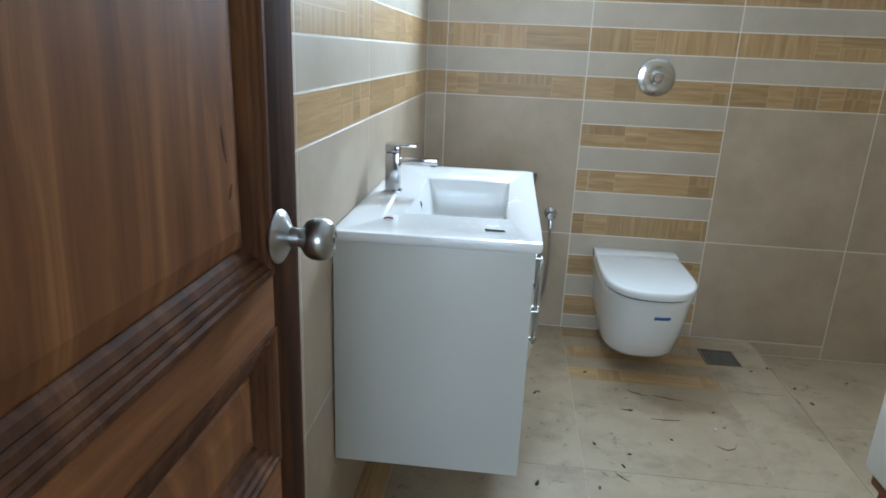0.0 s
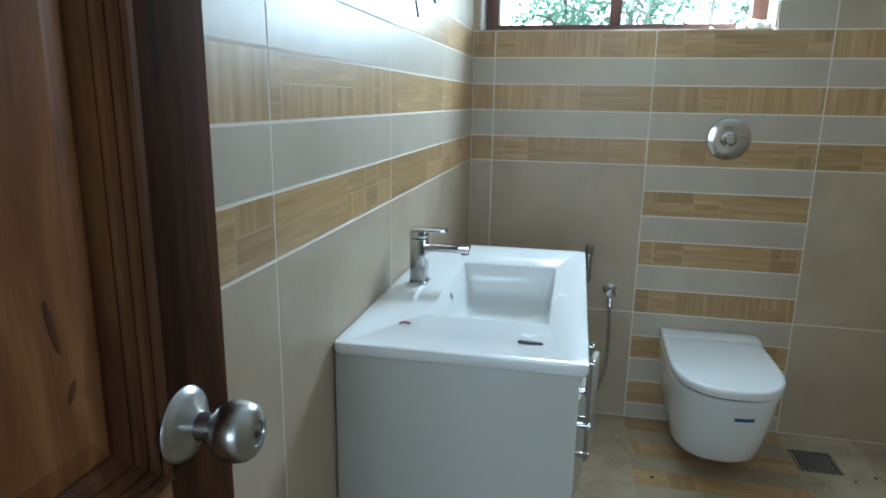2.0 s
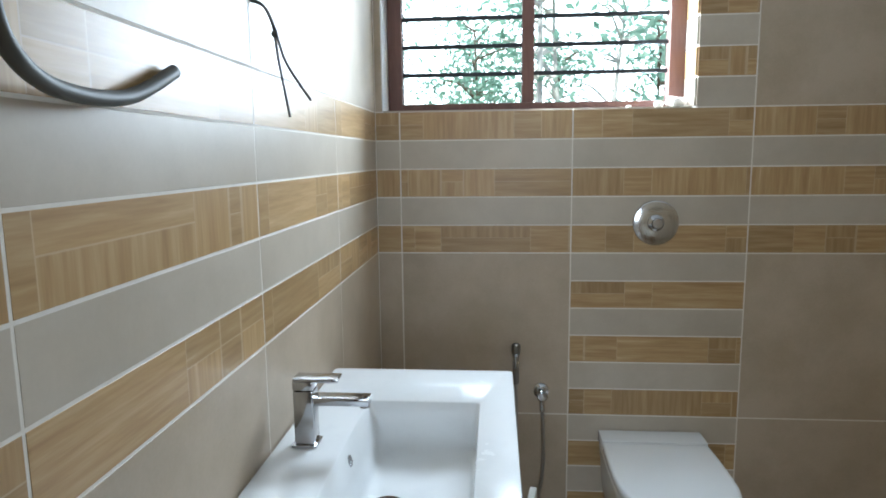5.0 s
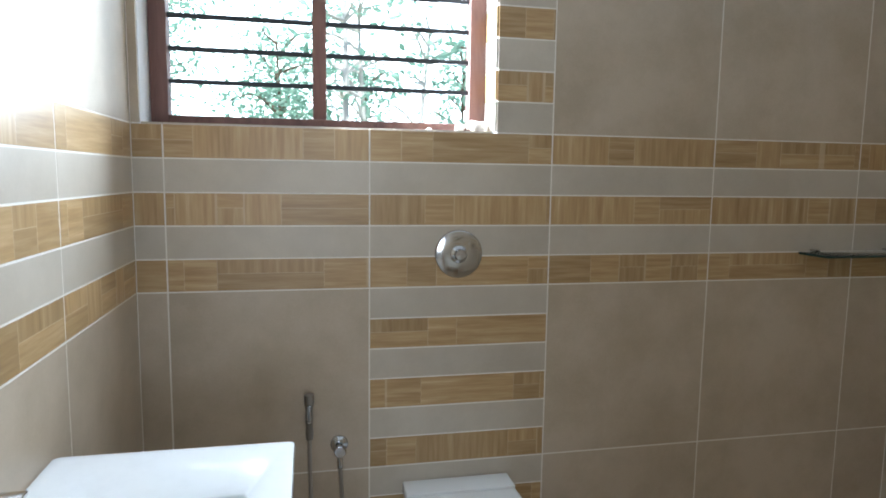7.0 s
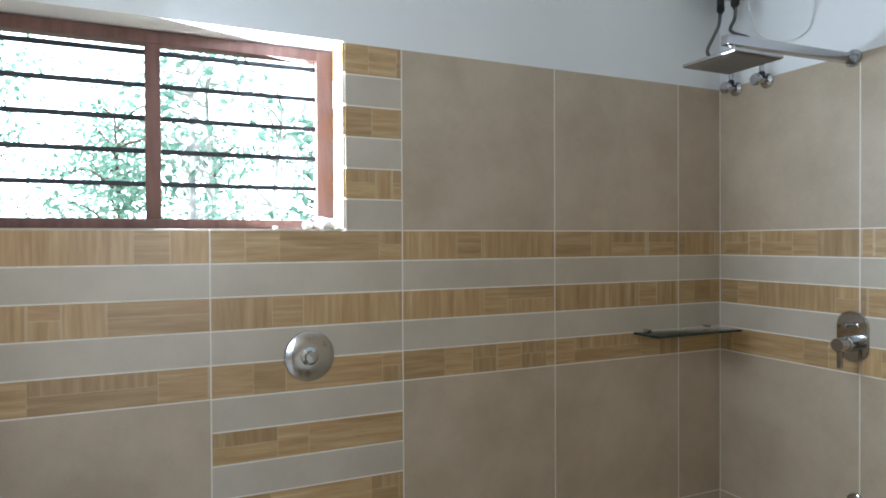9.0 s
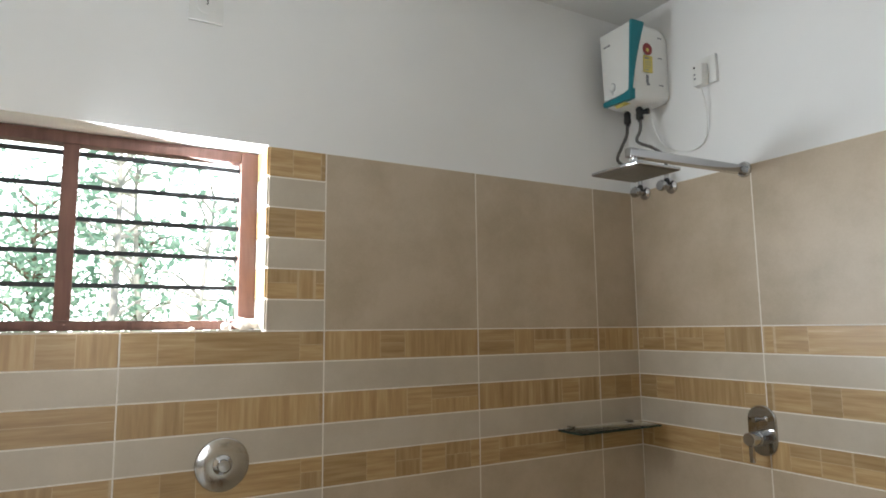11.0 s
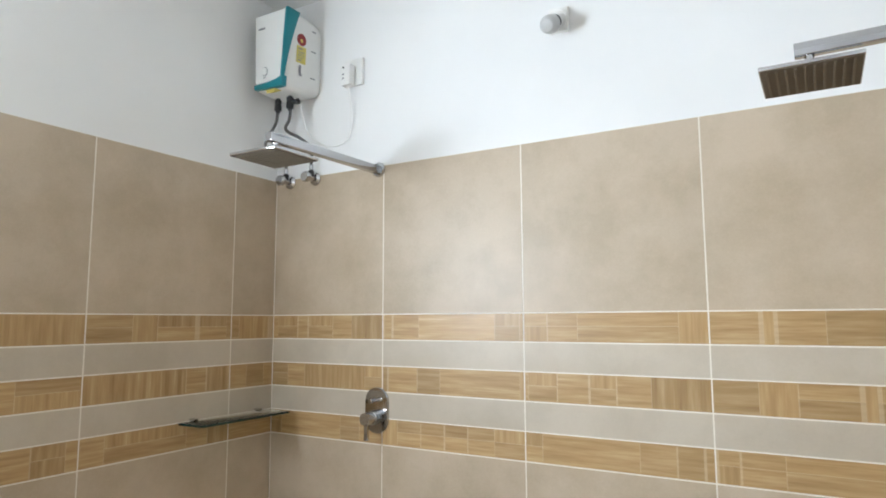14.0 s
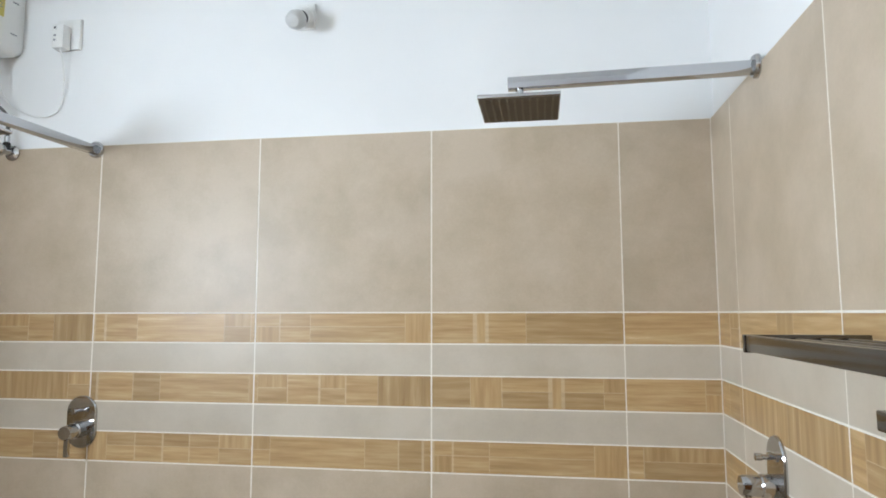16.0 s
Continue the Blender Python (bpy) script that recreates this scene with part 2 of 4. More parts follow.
# ---- building helpers ----


def mesh_of(bm, name, material, angle=35):
    me = bpy.data.meshes.new(name)
    bmesh.ops.recalc_face_normals(bm, faces=bm.faces)
    bm.to_mesh(me)
    bm.free()
    for p in me.polygons:
        p.use_smooth = True
    me.set_sharp_from_angle(angle=radians(angle))
    me.materials.append(material)
    return me


def part(name, bm, material, parent=None, label="", angle=35):
    ob = new(name, mesh_of(bm, name, material, angle))
    if parent is not None:
        ob.parent = parent
    if label:
        ob["label"] = label
    return ob


def thing(name, at, label, category, group="", kind=""):
    ob = new(name)
    ob.empty_display_size = 0.05
    ob.matrix_basis = at if isinstance(at, Matrix) else Matrix.Translation(at)
    return tagged(ob, label, category, group, kind)


def box(bm, lo, hi, bevel=0.0, seg=2):
    lo, hi = Vector(lo), Vector(hi)
    r = bmesh.ops.create_cube(bm, size=1.0)
    vs = r["verts"]
    bmesh.ops.scale(bm, vec=hi - lo, verts=vs)
    bmesh.ops.translate(bm, vec=(lo + hi) / 2, verts=vs)
    if bevel:
        es = list({e for v in vs for e in v.link_edges})
        bmesh.ops.bevel(bm, geom=es, offset=bevel, segments=seg, profile=0.6, affect='EDGES')
    return bm


def boxes(*items, bevel=0.0):
    bm = bmesh.new()
    for lo, hi in items:
        box(bm, lo, hi, bevel)
    return bm


def loft(loops, bm=None, cap=(True, True)):
    bm = bm or bmesh.new()
    rings = [[bm.verts.new(p) for p in lp] for lp in loops]
    for a, b in zip(rings, rings[1:]):
        k = len(a)
        for i in range(k):
            bm.faces.new((a[i], a[(i + 1) % k], b[(i + 1) % k], b[i]))
    if cap[0]:
        bm.faces.new(rings[0][::-1])
    if cap[1]:
        bm.faces.new(rings[-1])
    return bm


def lathe(profile, m=Matrix(), seg=28, bm=None):
    """Turns (radius, height) pairs round the z axis of m."""
    loops = [[m @ Vector((max(r, 1e-4) * math.cos(2 * math.pi * i / seg), max(r, 1e-4) * math.sin(2 * math.pi * i / seg), h)) for i in range(seg)] for r, h in profile]
    return loft(loops, bm)


def aim(p, d):
    """A frame at p whose z axis runs along d."""
    return Matrix.Translation(p) @ Vector(d).to_track_quat('Z', 'Y').to_matrix().to_4x4()


def rod(bm, a, b, r, seg=12):
    a, b = Vector(a), Vector(b)
    c = min(r * 0.25, 0.002)
    h = (b - a).length
    return lathe([(r - c, 0), (r, c), (r, h - c), (r - c, h)], aim(a, b - a), seg, bm)


def spline(pts, n=10):
    pts = [Vector(p) for p in pts]
    full = [pts[0]] + pts + [pts[-1]]
    out = []
    for i in range(1, len(full) - 2):
        a, b, c, d = full[i - 1:i + 3]
        for k in range(n):
            t = k / n
            out.append(0.5 * ((2 * b) + (c - a) * t + (2 * a - 5 * b + 4 * c - d) * t * t + (3 * b - a - 3 * c + d) * t ** 3))
    return out + [pts[-1]]


def tube(pts, r, seg=10, n=10, bm=None):
    line = spline(pts, n)
    loops, up = [], Vector((0.13, 0.21, 1)).normalized()
    for i, p in enumerate(line):
        d = (line[min(i + 1, len(line) - 1)] - line[max(i - 1, 0)]).normalized()
        side = d.cross(up)
        if side.length < 1e-3:
            side = d.cross(Vector((1, 0, 0)))
        side.normalize()
        up = side.cross(d).normalized()
        rr = r(i / (len(line) - 1)) if callable(r) else r
        loops.append([p + (side * math.cos(2 * math.pi * k / seg) + up * math.sin(2 * math.pi * k / seg)) * rr for k in range(seg)])
    return loft(loops, bm)


def rrect(cx, cy, hx, hy, r, z, k=5):
    out = []
    for sx, sy, a0 in ((1, 1, 0), (-1, 1, 90), (-1, -1, 180), (1, -1, 270)):
        for i in range(k + 1):
            a = radians(a0 + 90 * i / k)
            out.append(Vector((cx + sx * (hx - r) + r * math.cos(a), cy + sy * (hy - r) + r * math.sin(a), z)))
    return out


# ---- the room ----
LEFT, RIGHT, BACK, FRONT = -0.087, 2.645, 3.0, 0.335
TOP, CEIL, DROP, STEP_X = 2.166, 2.97, -0.065, 1.475
OX0, OX1, OZ0, OZ1 = -0.060, 1.012, 1.570, 2.172      # window opening
DX0, DX1, DZ = -0.020, 0.740, 2.08                    # door opening
SET = 0.012                                           # plaster lies this far behind the tile faces


def wall(name, items, label, material=M_PAINT):
    return tagged(part(name, boxes(*items), material), label, "wall", kind="structure")


wall_back = wall("wall_north", [
    ((LEFT - 0.25, BACK + SET, -0.3), (OX0, BACK + 0.24, 3.2)),
    ((OX1, BACK + SET, -0.3), (RIGHT + 0.25, BACK + 0.24, 3.2)),
    ((OX0, BACK + SET, -0.3), (OX1, BACK + 0.24, OZ0 - SET)),
    ((OX0, BACK + SET, OZ1), (OX1, BACK + 0.24, 3.2))], "white painted wall with beige and wood-look tiles and a window")
wall_left = wall("wall_west", [((LEFT - 0.25, 0.115, -0.3), (LEFT - SET, BACK + SET, 3.2))],
                 "white painted wall with beige and wood-look tile bands")
wall_right = wall("wall_east", [((RIGHT + SET, 0.115, -0.3), (RIGHT + 0.25, BACK + SET, 3.2))],
                  "white painted shower wall with beige and wood-look tile bands")
wall_front = wall("wall_south", [
    ((LEFT - SET, 0.115, -0.3), (LEFT + 0.01, FRONT - SET, 3.2)),
    ((LEFT + 0.01, 0.115, DZ + 0.06), (DX1 + 0.06, FRONT - SET, 3.2)),
    ((DX1 + 0.06, 0.115, -0.3), (RIGHT + SET, FRONT - SET, 3.2))], "white painted wall with tiles beside the doorway")
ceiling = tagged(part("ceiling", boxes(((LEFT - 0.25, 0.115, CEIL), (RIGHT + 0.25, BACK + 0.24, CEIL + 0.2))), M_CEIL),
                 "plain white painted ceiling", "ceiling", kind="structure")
floor = tagged(part("floor", boxes(((LEFT - 0.02, 0.115, -0.3), (STEP_X, BACK + SET, -0.0012)),
                                   ((STEP_X, 0.115, -0.3), (RIGHT + SET, BACK + SET, DROP - 0.0012))), M_FGROUT),
               "dusty beige tiled floor stepping down to the shower", "floor", kind="structure")

# plain hall behind the doorway, unseen, with a window opening added for its lamp
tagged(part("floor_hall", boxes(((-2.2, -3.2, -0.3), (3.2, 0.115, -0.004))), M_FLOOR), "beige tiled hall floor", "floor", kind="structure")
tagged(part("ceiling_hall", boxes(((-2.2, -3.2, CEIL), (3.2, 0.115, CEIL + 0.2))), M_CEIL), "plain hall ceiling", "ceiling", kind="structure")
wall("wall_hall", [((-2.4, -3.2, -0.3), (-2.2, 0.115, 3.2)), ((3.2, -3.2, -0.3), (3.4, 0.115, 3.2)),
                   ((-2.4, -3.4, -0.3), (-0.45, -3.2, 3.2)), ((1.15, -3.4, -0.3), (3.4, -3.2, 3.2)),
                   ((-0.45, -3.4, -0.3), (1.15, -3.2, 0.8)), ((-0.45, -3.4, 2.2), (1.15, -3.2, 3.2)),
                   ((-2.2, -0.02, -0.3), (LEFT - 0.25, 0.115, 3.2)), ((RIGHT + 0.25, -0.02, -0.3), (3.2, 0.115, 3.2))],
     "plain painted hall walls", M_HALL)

# tiles -------------------------------------------------------------
TURN = {"back": (0, 0, 0), "left": (0, 0, 90), "right": (0, 0, -90), "front": (0, 0, 180), "floor": (-90, 0, 0)}
GAP, TILE_CACHE = 0.0045, {}


def tile_mesh(w, h, material):
    key = (round(w, 3), round(h, 3), material.name)
    if key not in TILE_CACHE:
        c, d = 0.0004, 0.009
        bm = bmesh.new()
        rect = lambda i, y: [(i, y, i), (w - i, y, i), (w - i, y, h - i), (i, y, h - i)]
        loft([rect(0, d), rect(0, c), rect(c, 0)], bm, (False, True))
        TILE_CACHE[key] = mesh_of(bm, "tile", material, 20)
    return TILE_CACHE[key]


def tile(parent, side, u0, u1, v0, v1, depth, material, jig=True):
    """One tile over the span u0..u1, v0..v1 of a wall (or of the floor), its face at depth."""
    gap = 0.003 if side == "floor" else GAP
    g = gap / 2
    w, h = u1 - u0 - gap, v1 - v0 - gap
    if w < 0.006 or h < 0.006:
        return
    e = random.uniform(-0.00012, 0.00012) if jig else 0
    m = {"back": (u0 + g, depth + e, v0 + g), "left": (depth + e, u0 + g, v0 + g), "right": (depth + e, u1 - g, v0 + g),
         "front": (u1 - g, depth + e, v0 + g), "floor": (u0 + g, v0 + g, depth + e)}[side]
    ob = new("tile", tile_mesh(w, h, material))
    ob.parent = parent
    ob.matrix_basis = pose(*m, *TURN[side])


BANDS = [(1.066 + 0.1 * i, 1.166 + 0.1 * i, M_WOODTILE if i % 2 == 0 else M_BAND) for i in range(5)]


def spans(lo, hi, joints):
    cut = [lo] + [j for j in sorted(joints) if lo + 0.004 < j < hi - 0.004] + [hi]
    return list(zip(cut, cut[1:]))


def clad(parent, side, lo, hi, joints, depth, base=0.0, skip=None):
    for u0, u1 in spans(lo, hi, joints):
        rows = [(base, 0.466, M_TILE), (0.466, 1.066, M_TILE), *BANDS, (1.566, TOP, M_TILE)]
        for v0, v1, mat in rows:
            if not (skip and skip(u0, u1, v0, v1)):
                tile(parent, side, u0, u1, v0, v1, depth, mat)


def backing(parent, lo, hi):
    part("grout", boxes((lo, hi)), M_GROUT, parent)


# ---- window ----
FY0, FY1 = 3.128, 3.188                                # window frame, front and rear
window = thing("window_1", (0.475, FY0, OZ0), "reddish-brown timber window with black horizontal iron bars", "window", kind="structure")


def local(bm, ob):
    bm.transform(ob.matrix_basis.inverted())
    return bm


fx0, fx1, fz0, fz1 = OX0 + 0.002, OX1 - 0.004, OZ0 + 0.002, OZ1 - 0.002
for lo, hi in (((fx0, FY0, fz0), (fx0 + 0.052, FY1, fz1)), ((fx1 - 0.056, FY0, fz0), (fx1, FY1, fz1)),
               ((0.432, FY0 + 0.004, fz0 + 0.03), (0.476, FY1 - 0.004, fz1 - 0.038)),
               ((fx0 + 0.052, FY0 + 0.001, fz0), (fx1 - 0.056, FY1, fz0 + 0.030)), ((fx0 + 0.052, FY0 + 0.001, fz1 - 0.038), (fx1 - 0.056, FY1, fz1))):
    part("window_frame", local(boxes((lo, hi), bevel=0.004), window), M_FRAME, window)
for i in range(5):
    z = 1.708 + 0.1 * i
    if z < fz1 - 0.045:
        for a, b in ((fx0 + 0.05, 0.434), (0.474, fx1 - 0.05)):
            bm = bmesh.new()
            box(bm, (a, 3.149, z - 0.007), (b, 3.163, z + 0.007), 0.0015, 1)
            part("window_bar", local(bm, window), M_IRON, window, "black iron bar")

# ---- door ----
HINGE_Y, EDGE_Y, DFX, DBX = 0.215, 0.914, 0.022, -0.016
door = thing("door_1", (0.0, HINGE_Y, 0.0), "dark reddish-brown panelled teak door standing open", "door", kind="structure")
DTOP = 2.05
S = 0.093


def leaf(name, lo, hi, mat, label="", bevel=0.003):
    part(name, local(boxes((lo, hi), bevel=bevel), door), mat, door, label)


leaf("stile", (DBX, EDGE_Y - S, 0.012), (DFX, EDGE_Y, DTOP), M_DOORSHADE)
leaf("stile", (DBX, HINGE_Y, 0.012), (DFX, HINGE_Y + S, DTOP), M_DOOR)
Y0, Y1 = HINGE_Y + S, EDGE_Y - S
RAILS = ((0.012, 0.19), (0.640, 0.727), (0.915, 0.985), (DTOP - 0.12, DTOP))
for z0, z1 in RAILS:
    leaf("rail", (DBX, Y0 - 0.001, z0), (DFX - 0.0006, Y1 + 0.001, z1), M_DOORH)
for (_, z0), (z1, _) in zip(RAILS, RAILS[1:]):
    # raised panel, its bevelled field and the moulding round it
    cy, cz, hy, hz = (Y0 + Y1) / 2, (z0 + z1) / 2, (Y1 - Y0) / 2, (z1 - z0) / 2

    def ring(inset, x):
        return [Vector((x, cy + sy * (hy - inset), cz + sz * (hz - inset))) for sy, sz in ((-1, -1), (1, -1), (1, 1), (-1, 1))]
    bm = loft([ring(0.0, DBX + 0.004), ring(0.0, DFX - 0.020), ring(0.044, DFX - 0.020), ring(0.049, DFX - 0.016), ring(0.072, DFX - 0.010), ring(0.075, DFX - 0.010)])
    part("panel", local(bm, door), M_DOOR, door, angle=12)
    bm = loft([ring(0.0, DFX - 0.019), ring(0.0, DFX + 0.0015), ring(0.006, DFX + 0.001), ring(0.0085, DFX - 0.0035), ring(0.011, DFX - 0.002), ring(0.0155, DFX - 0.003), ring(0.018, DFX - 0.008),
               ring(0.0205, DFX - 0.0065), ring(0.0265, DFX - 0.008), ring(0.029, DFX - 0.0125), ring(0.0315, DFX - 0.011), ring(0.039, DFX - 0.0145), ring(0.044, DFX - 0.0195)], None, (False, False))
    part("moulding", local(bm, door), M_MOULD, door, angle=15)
knob = part("knob", local(lathe([(0.0, 0.0), (0.0325, 0.0), (0.0335, 0.002), (0.032, 0.005), (0.026, 0.009), (0.0175, 0.013), (0.0125, 0.017), (0.0115, 0.028),
                                 (0.014, 0.032), (0.0215, 0.037), (0.0255, 0.045), (0.0262, 0.054), (0.0245, 0.062), (0.0195, 0.068), (0.0105, 0.0705),
                                 (0.0100, 0.0690), (0.0, 0.0690)], aim((DFX, 0.840, 1.026), (1, 0, 0)), 36), door), M_KNOB, door, "round brushed steel knob")
part("keyhole", local(boxes(((0.0908, 0.8375, 1.023), (0.0922, 0.8425, 1.029))), door), M_BLACK, knob)
for y, z, hy_, hz_, lean in ((0.728, 1.152, 0.0035, 0.021, 12), (0.738, 1.102, 0.0035, 0.009, -25)):
    bm = bmesh.new()
    bmesh.ops.create_icosphere(bm, subdivisions=2, radius=1.0)
    bm.transform(Matrix.Translation((DFX - 0.010, y, z)) @ Matrix.Rotation(radians(lean), 4, 'X') @ Matrix.Diagonal((0.0007, hy_, hz_, 1)))
    part("knot", local(bm, door), M_MOULD, door, "dark knot in the wood")
frame_ = thing("door_frame", (0.36, 0.225, 0.0), "dark teak door frame round the doorway", "door frame", kind="structure")
for nm, lo, hi in (("jamb", (LEFT + 0.012, 0.118, 0.0), (DX0 - 0.004, 0.33, DZ)), ("jamb", (DX1, 0.118, 0.0), (DX1 + 0.058, 0.33, DZ)),
                   ("head", (LEFT + 0.012, 0.118, DZ), (DX1 + 0.058, 0.33, DZ + 0.058))):
    part(nm, local(boxes((lo, hi), bevel=0.004), frame_), M_DOOR, frame_)

# ---- vanity and washbasin ----
VY0, VY1, VX, VZ = 1.444, 2.328, 0.383, 0.861
cab = thing("vanity_cabinet", (0.14, 1.87, 0.267), "white laminate wall-hung vanity cabinet with one door ajar", "cabinet")


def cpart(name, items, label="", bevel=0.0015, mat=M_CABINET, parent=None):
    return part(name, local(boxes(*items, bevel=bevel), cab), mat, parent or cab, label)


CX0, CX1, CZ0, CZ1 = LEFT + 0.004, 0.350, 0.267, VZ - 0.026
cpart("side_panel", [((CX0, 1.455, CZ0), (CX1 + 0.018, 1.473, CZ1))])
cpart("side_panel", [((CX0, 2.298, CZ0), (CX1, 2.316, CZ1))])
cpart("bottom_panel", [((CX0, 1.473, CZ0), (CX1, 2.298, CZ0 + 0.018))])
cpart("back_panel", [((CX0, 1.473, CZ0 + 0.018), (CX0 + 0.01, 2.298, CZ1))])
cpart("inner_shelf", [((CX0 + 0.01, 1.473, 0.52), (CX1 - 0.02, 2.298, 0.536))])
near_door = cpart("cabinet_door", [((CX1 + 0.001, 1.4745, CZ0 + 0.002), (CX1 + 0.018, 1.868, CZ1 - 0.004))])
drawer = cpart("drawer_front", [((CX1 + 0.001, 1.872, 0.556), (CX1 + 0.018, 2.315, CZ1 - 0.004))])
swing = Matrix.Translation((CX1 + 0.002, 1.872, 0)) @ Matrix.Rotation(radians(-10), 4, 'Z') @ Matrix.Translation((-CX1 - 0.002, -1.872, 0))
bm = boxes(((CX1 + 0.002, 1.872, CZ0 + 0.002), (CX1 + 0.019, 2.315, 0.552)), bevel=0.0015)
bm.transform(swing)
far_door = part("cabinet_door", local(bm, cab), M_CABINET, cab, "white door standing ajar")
for par, y, z0, z1, mm in ((near_door, 1.835, 0.545, 0.705, Matrix()), (far_door, 1.905, 0.43, 0.53, swing), (drawer, 1.905, 0.60, 0.72, Matrix())):
    bm = bmesh.new()
    rod(bm, (CX1 + 0.050, y, z0 - 0.015), (CX1 + 0.050, y, z1 + 0.015), 0.0055)
    for z in (z0, z1):
        rod(bm, (CX1 + 0.017, y, z), (CX1 + 0.060, y, z), 0.0065)
    bm.transform(mm)
    part("handle", local(bm, cab), M_CHROME, par, "chrome bar handle")

basin = thing("washbasin", (0.147, 1.869, VZ - 0.026), "glossy white ceramic washbasin top with a rectangular bowl", "washbasin")
bx, by, hx, hy = (LEFT + 0.002 + VX) / 2, (VY0 + VY1) / 2, (VX - LEFT - 0.002) / 2, (VY1 - VY0) / 2
gx, gy = 0.175, 1.876
bm = loft([rrect(gx, gy, 0.150, 0.250, 0.03, VZ - 0.025), rrect(bx, by, hx - 0.014, hy - 0.014, 0.010, VZ - 0.026), rrect(bx, by, hx - 0.005, hy - 0.005, 0.012, VZ - 0.0245),
           rrect(bx, by, hx - 0.001, hy - 0.001, 0.014, VZ - 0.019), rrect(bx, by, hx, hy, 0.014, VZ - 0.010), rrect(bx, by, hx - 0.002, hy - 0.002, 0.013, VZ - 0.002),
           rrect(bx, by, hx - 0.008, hy - 0.008, 0.012, VZ), rrect(bx, by, hx - 0.022, hy - 0.022, 0.012, VZ - 0.0015),
           rrect(gx, gy, 0.130, 0.234, 0.008, VZ - 0.0015), rrect(gx, gy, 0.127, 0.231, 0.010, VZ - 0.005),
           rrect(gx + 0.006, gy + 0.006, 0.117, 0.219, 0.014, VZ - 0.060), rrect(gx + 0.010, gy + 0.008, 0.110, 0.212, 0.020, VZ - 0.108),
           rrect(gx + 0.010, gy + 0.008, 0.098, 0.200, 0.024, VZ - 0.117), rrect(0.130, 1.868, 0.024, 0.024, 0.022, VZ - 0.122)], None, (False, True))
bowl = part("basin", local(bm, basin), M_BASIN, basin, angle=50)
part("drain", local(lathe([(0.034, 0), (0.034, 0.002), (0.031, 0.004), (0.022, 0.0035), (0.019, 0.001), (0.019, -0.004), (0.0, -0.005)], Matrix.Translation((0.130, 1.868, VZ - 0.1195))), basin), M_CHROME, basin, "chrome drain ring")
# black disc stands for the darkness inside the drain hole
part("drain_hole_shade", local(lathe([(0.0, 0.0), (0.018, 0.0), (0.018, 0.0006), (0.0, 0.0008)], Matrix.Translation((0.130, 1.868, VZ - 0.1228))), basin), M_BLACK, basin)
part("overflow", local(lathe([(0.006, 0.0), (0.012, 0.0), (0.012, 0.003), (0.008, 0.0045), (0.006, 0.002)], aim((0.055, 1.880, VZ - 0.036), (1, 0, 0.2))), basin), M_CHROME, basin, "chrome overflow ring")

tap = thing("basin_tap", (-0.026, 1.880, VZ - 0.0015), "square chrome basin mixer tap with a flat lever", "tap")
tx, ty, tz = -0.026, 1.880, VZ - 0.0015
bm = bmesh.new()
box(bm, (tx - 0.024, ty - 0.024, tz), (tx + 0.024, ty + 0.024, tz + 0.006), 0.0015)
part("base_plate", local(bm, tap), M_CHROME, tap)
bm = boxes(((tx - 0.019, ty - 0.020, tz + 0.006), (tx + 0.019, ty + 0.020, tz + 0.112)), bevel=0.003)
part("body", local(bm, tap), M_CHROME, tap)
bm = boxes(((tx + 0.016, ty - 0.017, tz + 0.083), (tx + 0.126, ty + 0.017, tz + 0.099)), bevel=0.003)
spout = part("spout", local(bm, tap), M_CHROME, tap)
part("aerator", local(lathe([(0.0095, 0), (0.010, 0.007), (0.0, 0.007)], aim((tx + 0.115, ty, tz + 0.084), (0, 0, -1))), tap), M_DARKSTEEL, spout)
bm = boxes(((tx - 0.0195, ty - 0.0205, tz + 0.1135), (tx + 0.0195, ty + 0.0205, tz + 0.131)), ((tx - 0.019, ty - 0.0195, tz + 0.129), (tx + 0.068, ty + 0.0195, tz + 0.137)), bevel=0.0025)
part("lever", local(bm, tap), M_CHROME, tap)

bit = thing("red_cap", (0.021, 1.573, VZ), "small curved red plastic scrap on the washbasin", "debris")
part("scrap", local(tube([(0.010, 1.569, VZ + 0.001), (0.020, 1.574, VZ + 0.003), (0.032, 1.573, VZ + 0.001)], 0.0022, 8), bit), M_RED, bit)
bit = thing("black_strip", (0.275, 1.530, VZ), "small flat black strip on the washbasin rim", "debris")
part("strip", local(boxes(((0.252, 1.526, VZ - 0.0005), (0.298, 1.534, VZ + 0.003)), bevel=0.001), bit), M_BLACK, bit)

# ---- wall-hung toilet ----
WX = 0.895


def dee(hw, yb, yf, z, k=14):
    """A D outline: straight back at yb, round front at yf."""
    r = min(hw * 1.25, (yb - yf) * 0.62)
    pts = [Vector((WX - hw * 0.98, yb, z)), Vector((WX - hw, (yb + yf + r) / 2, z))]
    for i in range(k + 1):
        a = math.pi * i / k
        cx, sy = math.cos(a), math.sin(a)
        pts.append(Vector((WX - hw * math.copysign(abs(cx) ** 0.80, cx), yf + r - r * sy ** 0.88, z)))
    return pts + [Vector((WX + hw, (yb + yf + r) / 2, z)), Vector((WX + hw * 0.98, yb, z))]


wc = thing("toilet", (WX, BACK, 0.075), "white ceramic wall-hung toilet with its lid closed", "toilet")
YB_ = BACK - 0.001
